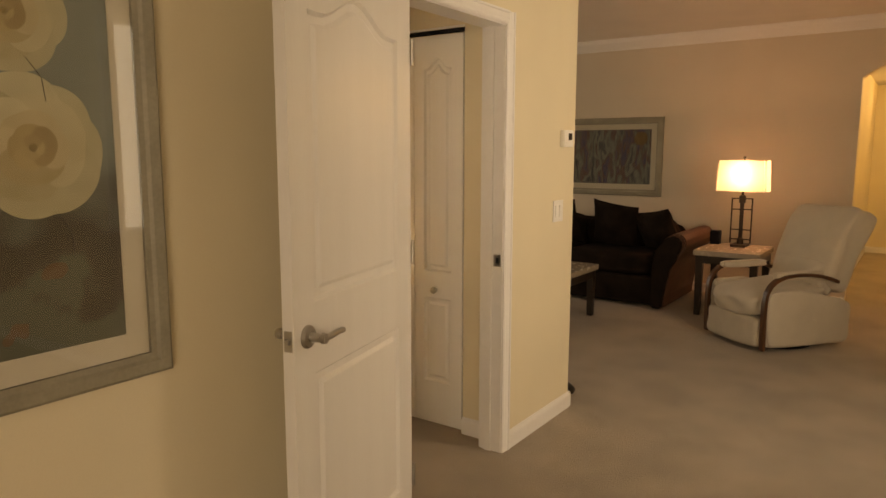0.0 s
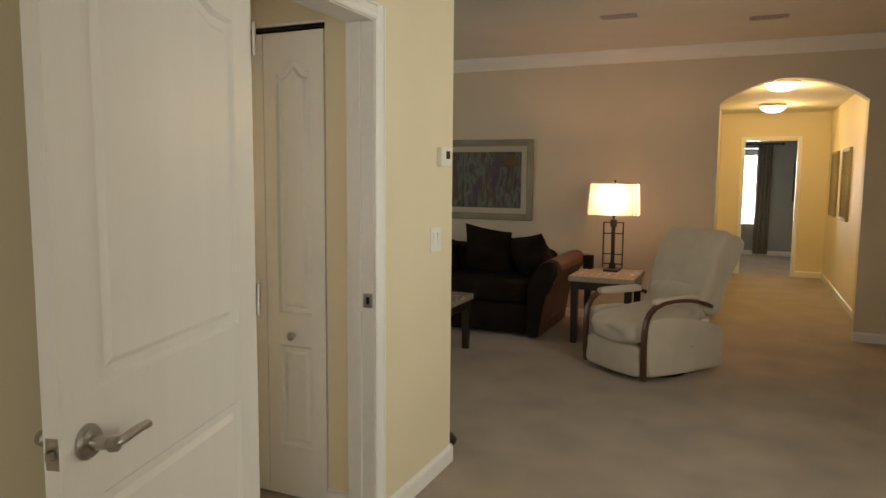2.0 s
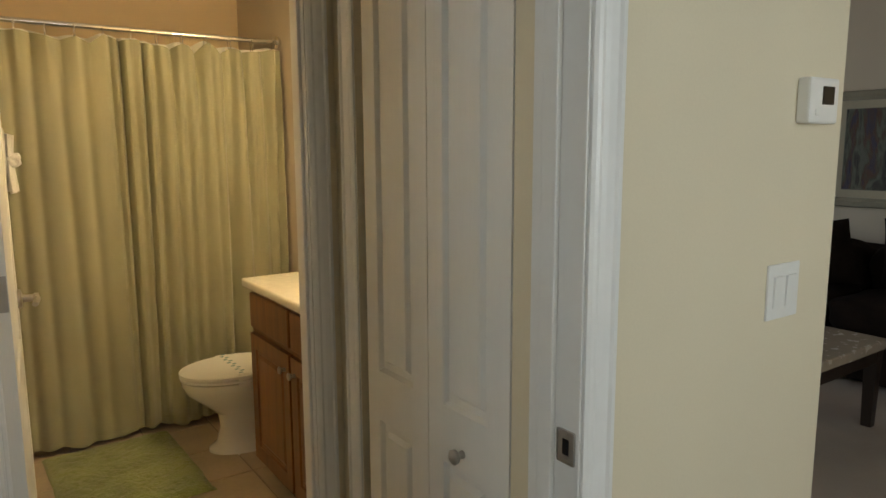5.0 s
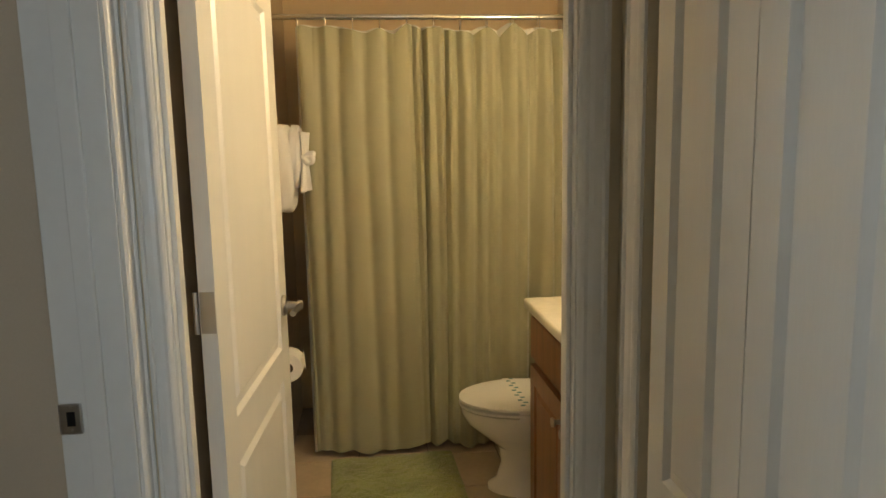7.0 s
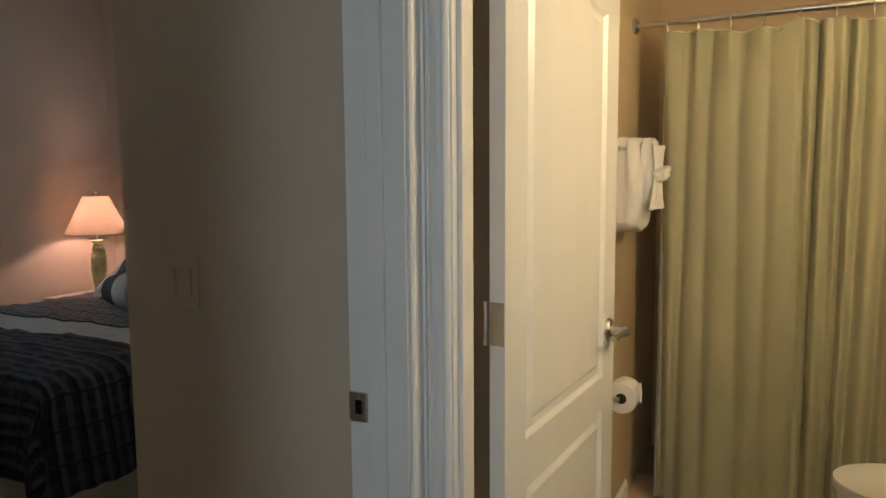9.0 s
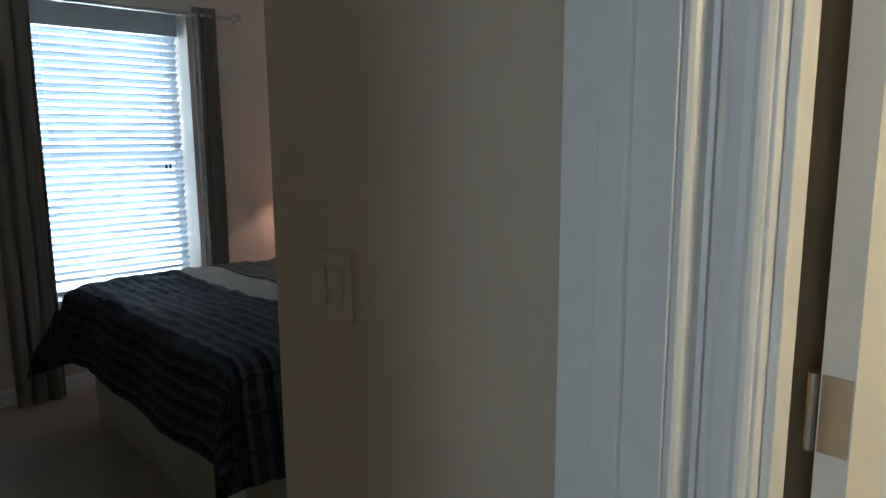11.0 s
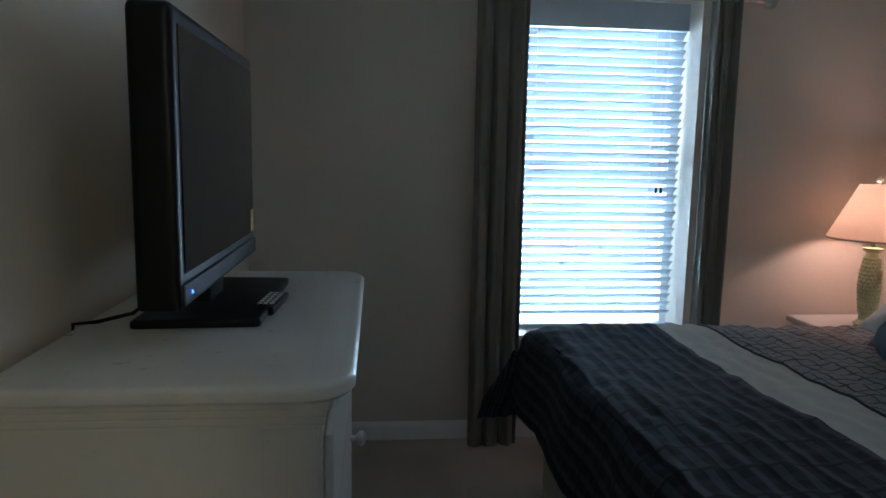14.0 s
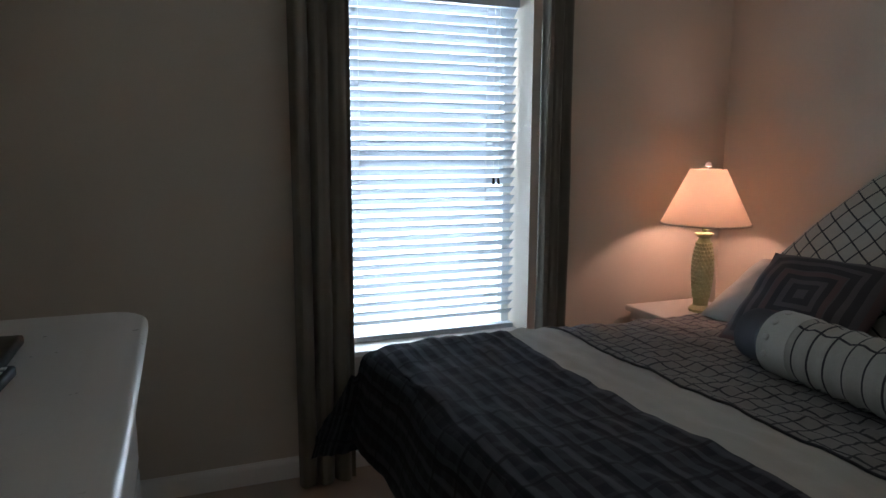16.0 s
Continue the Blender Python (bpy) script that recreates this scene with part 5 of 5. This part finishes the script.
curtain_panel(1.17, 0.23, 4)
curtain_panel(2.245, 0.14, 9)
rod = thing("curtain_rod", pose(-4.53, 1.05, 2.115, -90), "brushed nickel curtain rod with ball finials", "curtain rod")
part("rod", lathe(bmesh.new(), [(0.011, 0), (0.011, 1.42)], 14), NICKEL, rod, "", True)
for z, s in ((0, -1), (1.42, 1)):
    part("finial", lathe(bmesh.new(), [(0.012, z), (0.012, z + s * 0.012), (0.03, z + s * 0.028), (0.034, z + s * 0.045), (0.028, z + s * 0.065), (0.006, z + s * 0.08)], 18), NICKEL, rod, "ball finial", True)
for z in (0.08, 1.32):
    part("bracket", tube(bmesh.new(), [(-0.12, 0, z), (0, 0, z)], 0.007, 8), NICKEL, rod, "", True)


def dresser(m):
    """Faces +y; x from 0 (near end) to -W; origin on the floor at the wall."""
    W, D, Hh = 0.93, 0.49, 1.05
    root = thing("dresser", m, "white lacquered chest of drawers with round knobs", "dresser")
    part("carcass", blk(-W, 0, 0, D, 0.07, Hh - 0.075, bevel=0.004), DRESSER, root)
    for i in range(3):
        part("moulding", blk(-W - 0.005 - 0.005 * i, 0.005 + 0.005 * i, 0.0, D + 0.005 + 0.005 * i, Hh - 0.075 + 0.014 * i, Hh - 0.060 + 0.014 * i, bevel=0.004), DRESSER, root)
    rad, x0, x1, y1 = 0.08, -W - 0.035, 0.04, D + 0.05
    rim = [(x0, 0.0), (x1, 0.0)]
    rim += [(x1 - rad + rad * math.cos(k * math.pi / 16), y1 - rad + rad * math.sin(k * math.pi / 16)) for k in range(9)]
    rim += [(x0 + rad - rad * math.sin(k * math.pi / 16), y1 - rad + rad * math.cos(k * math.pi / 16)) for k in range(9)]
    bm = bmesh.new()
    loops = []
    for inward, z in ((0.006, Hh - 0.030), (0.0, Hh - 0.024), (0.0, Hh - 0.010), (0.003, Hh - 0.004), (0.010, Hh)):
        loops.append([bm.verts.new((x, y, z)) for x, y in (inset(rim, inward) if inward else rim)])
    for p, q in zip(loops, loops[1:]):
        for i in range(len(rim)):
            bm.faces.new((p[i], p[(i + 1) % len(rim)], q[(i + 1) % len(rim)], q[i]))
    bm.faces.new(loops[0][::-1])
    bm.faces.new(loops[-1])
    part("top", bm, DRESSER, root, "", True)
    part("plinth", blk(-W - 0.008, 0.008, 0.0, D + 0.008, 0.0, 0.07, bevel=0.006), DRESSER, root)
    part("end_stile", blk(0, 0.004, D - 0.09, D - 0.005, 0.07, Hh - 0.08, bevel=0.001), DRESSER, root)
    for k in range(4):
        z0 = 0.10 + k * 0.215
        dr = part("drawer_front", blk(-W + 0.03, -0.03, D, D + 0.016, z0, z0 + 0.2, bevel=0.005), DRESSER, root)
        for x in (-0.18, -W + 0.18):
            if k == 3:
                continue
            part("knob", lathe(bmesh.new(), [(0.009, 0), (0.007, 0.014), (0.019, 0.026), (0.020, 0.034), (0.012, 0.042), (0, 0.044)], 18, pose(x, D + 0.016, z0 + 0.2 - 0.1 + 0.0, -90)), DRESSER, dr, "round white knob", True)


dresser(pose(-2.445, 0.145, 0))


def television(m):
    """Faces +y; centred on x; origin on the dresser top."""
    root = thing("television", m, "black flat-screen television switched off on its stand", "television")
    bm = blk(-0.365, 0.365, -0.075, 0.0, 0.06, 0.578, bevel=0.018, seg=4)
    part("cabinet", bm, BLACK, root, "glossy black cabinet", True)
    part("back_bulge", blk(-0.2, 0.2, -0.105, -0.07, 0.14, 0.44, bevel=0.02, seg=3), BLACK, root, "", True)
    part("screen", blk(-0.335, 0.335, -0.002, 0.003, 0.125, 0.545), SCREEN, root, "dark glossy screen")
    part("speaker_bar", blk(-0.355, 0.355, -0.01, 0.006, 0.068, 0.108, bevel=0.006), BLACK, root)
    part("energy_sticker", blk(-0.333, -0.295, 0.0031, 0.0036, 0.128, 0.185), STICKER, root, "yellow sticker")
    part("power_light", lathe(bmesh.new(), [(0.003, 0), (0.003, 0.003)], 10, pose(0.31, 0.005, 0.088, -90)), LED, root, "small blue light")
    part("neck", blk(-0.07, 0.07, -0.065, -0.02, 0.01, 0.10, bevel=0.012, seg=3), BLACK, root, "", True)
    bm = blk(-0.24, 0.24, -0.13, 0.11, 0.0, 0.018, bevel=0.007, seg=3)
    for v in bm.verts:
        if v.co.y > 0:
            v.co.x *= 1 - 0.6 * v.co.y
    part("foot", bm, BLACK, root, "", True)


television(pose(-2.975, 0.385, 1.05))


def remote(m):
    root = thing("remote_control", m, "black remote control on the dresser", "remote control")
    part("body", blk(-0.085, 0.085, -0.024, 0.024, 0, 0.018, bevel=0.006, seg=3), BLACK, root, "", True)
    for i in range(6):
        for j in range(3):
            part("button", blk(-0.07 + i * 0.022, -0.058 + i * 0.022, -0.017 + j * 0.0125, -0.009 + j * 0.0125, 0.0175, 0.0195), PLASTIC, root)


remote(pose(-2.93, 0.488, 1.05, 0, 0, -4))
cb = thing("tv_cable", pose(-2.52, 0.205, 1.05), "black power cord running behind the television", "cable")
part("cord", tube(bmesh.new(), [(-0.30, 0.10, 0.07), (-0.27, 0.04, 0.02), (-0.25, -0.02, 0.008), (-0.24, -0.06, 0.006), (-0.24, -0.067, -0.06), (-0.24, -0.067, -0.5)], 0.004, 6), BLACK, cb, "", True)

# bed: foot at y = 1.42, head at the north wall
BX0, BX1, BY0, BY1, BZ = -4.07, -2.55, 1.42, 3.30, 0.665
bed = thing("bed", pose((BX0 + BX1) / 2, (BY0 + BY1) / 2, 0), "queen bed with cream skirt under a plaid comforter", "bed")
hw, hl = (BX1 - BX0) / 2, (BY1 - BY0) / 2
part("mattress", blk(-hw, hw, -hl, hl, 0.36, BZ - 0.03, bevel=0.06, seg=4), CREAM, bed, "", True)
part("box_spring", blk(-hw + 0.01, hw - 0.01, -hl + 0.01, hl, 0.14, 0.36, bevel=0.02), CREAM, bed)
part("bed_frame", blk(-hw + 0.05, hw - 0.05, -hl + 0.05, hl - 0.02, 0.0, 0.14), DARKWOOD, bed)
for nm, (w_, rz, px, py) in {"a": (2 * hw, 0, -hw, -hl), "b": (2 * hl, 90, -hw, -hl), "c": (2 * hl, 90, hw, -hl)}.items():
    part("bed_skirt", moved(drape(w_, 0.008, 0.36, int(w_ * 7), 0.007, 3, n=160, nz=6), pose(px, py, 0, 0, 0, rz)), SKIRT, bed, "cream pleated bed skirt", True)


def comforter_point(s, t):
    """s across the bed and t along it, in metres of cloth from the mattress edges."""
    r = 0.085

    def run(q, length):
        if q < 0:
            q = -q
            a = min(q / r, math.pi / 2)
            return (-r * math.sin(a), r * (1 - math.cos(a)) + max(0, q - r * math.pi / 2))
        if q > length:
            x, d = run(length - q, length)
            return (length - x, d)
        return (q, 0.0)

    W, L = BX1 - BX0, BY1 - BY0
    x, dx = run(s, W)
    y, dy = run(t, L) if t < 0 else (t, 0.0)
    drop = max(dx, dy) + 0.22 * min(dx, dy)
    out = 0.16 * max(0, drop - r) + 0.24 * min(dx, dy) * (s < 0)
    x += math.copysign(out + 0.02 * math.sin(13 * t), s - W / 2) * (dx > 0.02) if dx > 0.02 else 0
    y -= (out + 0.010 * math.sin(11 * s + 1)) if dy > 0.02 else 0
    z = BZ + 0.045 - drop
    z += 0.009 * math.sin(5.1 * s + 2) * math.sin(4.3 * t) + wob(s, t, 0, 7, 0.007) + wob(s, t, 5, 16, 0.006) * 1.2 + 0.0030 * math.sin(75 * t + 5 * wob(s, t, 2, 3, 1))
    return (BX0 + x, BY0 + y, max(z, 0.02))


com = thing("comforter", Matrix(), "quilted comforter in navy plaid with cream band and lattice panel", "comforter")
OV = 0.46
for nm, t0, t1, mt, nv in (("plaid_panel", -0.39, 0.42, PLAID, 70), ("cream_band", 0.42, 0.635, CREAM, 22), ("lattice_panel", 0.635, BY1 - BY0 - 0.02, TUFT, 60)):
    W = BX1 - BX0
    bm = sheet(130, nv, lambda u, v, t0=t0, t1=t1: comforter_point(-OV + (W + 2 * OV) * u, t0 + (t1 - t0) * v + 0.05 * u * (0 if t0 < 0 and v < 0.02 else 1) * (1 if (v > 0.98 or t0 >= 0) else v)))
    weave = bm.verts.layers.float_vector.new("weave")
    bm.verts.ensure_lookup_table()
    for k, vert in enumerate(bm.verts):
        u, v = k % 131 / 130, k // 131 / nv
        vert[weave] = (-OV + (W + 2 * OV) * u, t0 + (t1 - t0) * v, 0.0)
    part(nm, thicken(bm, 0.02), mt, com, {"plaid_panel": "navy and grey plaid panel", "cream_band": "cream pintucked band", "lattice_panel": "tufted lattice panel"}[nm], True)
part("piping", tube(bmesh.new(), [tuple(Vector(comforter_point(-OV + (W + 2 * OV) * k / 90, 0.635 + 0.05 * k / 90)) + Vector((0, 0, 0.004))) for k in range(91)], 0.004, 6), NAVY, com, "dark piping", True)

PZ = BZ + 0.05


def cushion(name, m, s, t, material, label, seed=0, scale=(1, 1, 1)):
    c = thing(name, m, label, "pillow", "bed pillows")
    part("cover", moved(pillow(s, t, seed=seed), Matrix.Diagonal((*scale, 1))), material, c, "", True)
    return c


cushion("pillow_sham", pose(-3.54, 3.10, PZ + 0.22, -24, 0, 4) @ pose(0, 0, 0, 0, 38), 0.66, 0.28, CHECK, "cream sham with dark windowpane check", 2, (1.12, 1, 0.98))
cushion("pillow_sham", pose(-2.96, 3.13, PZ + 0.28, -24, 0, -2), 0.62, 0.22, CHECK, "cream sham with dark windowpane check", 6, (1.12, 1, 0.98))
cushion("pillow", pose(-3.80, 2.93, PZ + 0.09, -58, 0, 3), 0.52, 0.18, CREAM, "plain cream pillow lying behind the cushions", 7, (1.1, 1, 0.8))
cushion("throw_cushion", pose(-3.57, 2.76, PZ + 0.125, -50, 0, 12), 0.47, 0.17, SQUARES, "dark cushion with concentric squares", 9)
cushion("throw_cushion", pose(-2.98, 2.76, PZ + 0.14, -46, 0, -5), 0.47, 0.17, SQUARES, "dark cushion with concentric squares", 11)


def bolster(m, l, r):
    root = thing("bolster", m, "checked bolster pillow with buttoned cuff and dark ends", "bolster")
    prof = [(r * 0.985 + 0.004 * math.sin(k * 1.7), -l / 2 + l * k / 30) for k in range(31)]
    part("cover", lathe(bmesh.new(), prof, 36, pose(0, 0, 0, 0, 90)), CHECKB, root, "", True)
    for s in (-1, 1):
        part("end_ruffle", lathe(bmesh.new(), [(r * 0.98, s * l / 2), (r * 0.9, s * (l / 2 + 0.02)), (r * 0.78, s * (l / 2 + 0.04)), (r * 0.86, s * (l / 2 + 0.10)), (r * 0.80, s * (l / 2 + 0.125))], 28, pose(0, 0, 0, 0, 90)), NAVY, root, "dark gathered end", True)
    part("cuff", lathe(bmesh.new(), [(r * 1.02, -l / 2 - 0.004), (r * 1.03, -l / 2 + 0.05), (r * 1.02, -l / 2 + 0.105)], 36, pose(0, 0, 0, 0, 90)), LIGHTCREAM, root, "cream buttoned cuff", True)
    for a in (10, 40, 70, 100):
        part("button", lathe(bmesh.new(), [(0.011, 0), (0.011, 0.004), (0.006, 0.006)], 14, pose(-l / 2 + 0.03, 0, 0) @ pose(0, 0, 0, a) @ pose(0, 0, r * 1.02)), CREAM, root)


bolster(pose(-3.09, 2.44, PZ + 0.085, 0, 0, -4), 0.60, 0.098)


def nightstand(m):
    root = thing("nightstand", m, "white nightstand beside the bed", "nightstand")
    part("body", blk(-0.22, 0.22, -0.20, 0.20, 0.06, 0.59, bevel=0.004), DRESSER, root)
    part("top", blk(-0.24, 0.24, -0.22, 0.22, 0.595, 0.625, bevel=0.008, seg=3), DRESSER, root)
    part("plinth", blk(-0.225, 0.225, -0.205, 0.205, 0, 0.06), DRESSER, root)
    for k in range(2):
        d = part("drawer_front", blk(-0.20, 0.20, -0.214, -0.20, 0.08 + k * 0.25, 0.31 + k * 0.25, bevel=0.004), DRESSER, root)
        part("knob", lathe(bmesh.new(), [(0.008, 0), (0.017, 0.022), (0.010, 0.036)], 14, pose(0, -0.214, 0.195 + k * 0.25, 90)), DRESSER, d)


nightstand(pose(-4.38, 3.0, 0))


def bedside_lamp(m):
    root = thing("bedside_lamp", m, "lit bedside lamp with sage ceramic base and white shade", "lamp")
    prof = [(0.05, 0), (0.055, 0.012), (0.034, 0.03), (0.036, 0.06), (0.044, 0.12), (0.049, 0.18), (0.046, 0.25), (0.034, 0.31), (0.026, 0.335), (0.04, 0.345), (0.044, 0.355), (0.012, 0.36), (0.012, 0.42)]
    bm = lathe(bmesh.new(), [(r, z) for r, z in prof], 28)
    part("base", bm, GREENLAMP, root, "sage green glazed base", True)
    bm = bmesh.new()
    for j in range(15):
        z = 0.07 + j * 0.017
        r = np.interp(z, [p[1] for p in prof], [p[0] for p in prof])
        for k in range(16):
            a = 2 * math.pi * (k + 0.5 * (j % 2)) / 16
            lathe(bm, [(0.0085, -0.001), (0.005, 0.003), (0.0, 0.004)], 6, Matrix.Rotation(a, 4, "Z") @ Matrix.Translation((r, 0, z)) @ pose(0, 0, 0, 0, 90))
    part("basket_relief", bm, GREENLAMP, root)
    part("shade", lathe_open([(0.20, 0.398), (0.08, 0.638)], 48), SHADE_PINK, root, "white fabric shade", True)
    part("shade_trim", tube(bmesh.new(), [(0.20 * math.cos(a), 0.20 * math.sin(a), 0.399) for a in np.linspace(0, 2 * math.pi, 49)[:-1]], 0.004, 6, closed=True), CREAM, root)
    part("finial", lathe(bmesh.new(), [(0.004, 0.63), (0.004, 0.645), (0.016, 0.652), (0.012, 0.664), (0, 0.67)], 14), PLASTIC, root, "", True)
    part("harp", tube(bmesh.new(), [(0, 0.06 * math.sin(a), 0.52 - 0.115 * math.cos(a)) for a in np.linspace(0.15, math.pi, 14)], 0.003, 6), NICKEL, root)


def lathe_open(profile, seg):
    bm = lathe(bmesh.new(), profile, seg)
    bmesh.ops.delete(bm, geom=[f for f in bm.faces if len(f.verts) > 4], context="FACES_ONLY")
    return thicken(bm, 0.002)


bedside_lamp(pose(-4.38, 3.03, 0.625) @ Matrix.Diagonal((1, 1, 1.045, 1)))

# added dining room window, unseen behind the walk, to carry the fill lamp
ww = group_root("added_dining_window", "added dining window with white frame, out of view", "window")
part("window_sill", blk(-5.11, -4.975, -3.899, -1.901, 0.601, 0.622, bevel=0.004), TRIM, ww)
for y in (-3.899, -2.92, -1.941):
    part("window_frame", blk(-5.11, -5.06, y, y + 0.04, 0.623, 2.199, bevel=0.003), TRIM, ww)
# living room window beside the opening to the dining room
dw = group_root("window_2", "living room window with white frame", "window")
part("window_sill", blk(-0.429, 1.149, -2.70, -2.555, 0.951, 0.972, bevel=0.004), TRIM, dw)
for a in ((-0.429, -0.389, 0.973, 2.299), (1.109, 1.149, 0.973, 2.299), (-0.388, 1.108, 2.26, 2.299)):
    part("window_frame", blk(a[0], a[1], -2.70, -2.66, a[2], a[3], bevel=0.003), TRIM, dw)

# ---- bathroom floor tiles ----
tile_me = None
bath_floor = bpy.data.objects["bath_subfloor"]
for i in range(5):
    for j in range(6):
        x, y = -0.64 + i * 0.325, 1.33 + j * 0.325
        if x > 0.6:
            continue
        if tile_me is None:
            ob = part("tile", blk(-0.159, 0.159, -0.159, 0.159, 0.0, 0.006, bevel=0.002, seg=1), TILE, bath_floor, at=pose(x, y, 0.0045))
            tile_me = ob.data
        else:
            ob = new("tile", tile_me)
            ob.parent, ob.matrix_basis = bath_floor, pose(x, y, 0.0045)
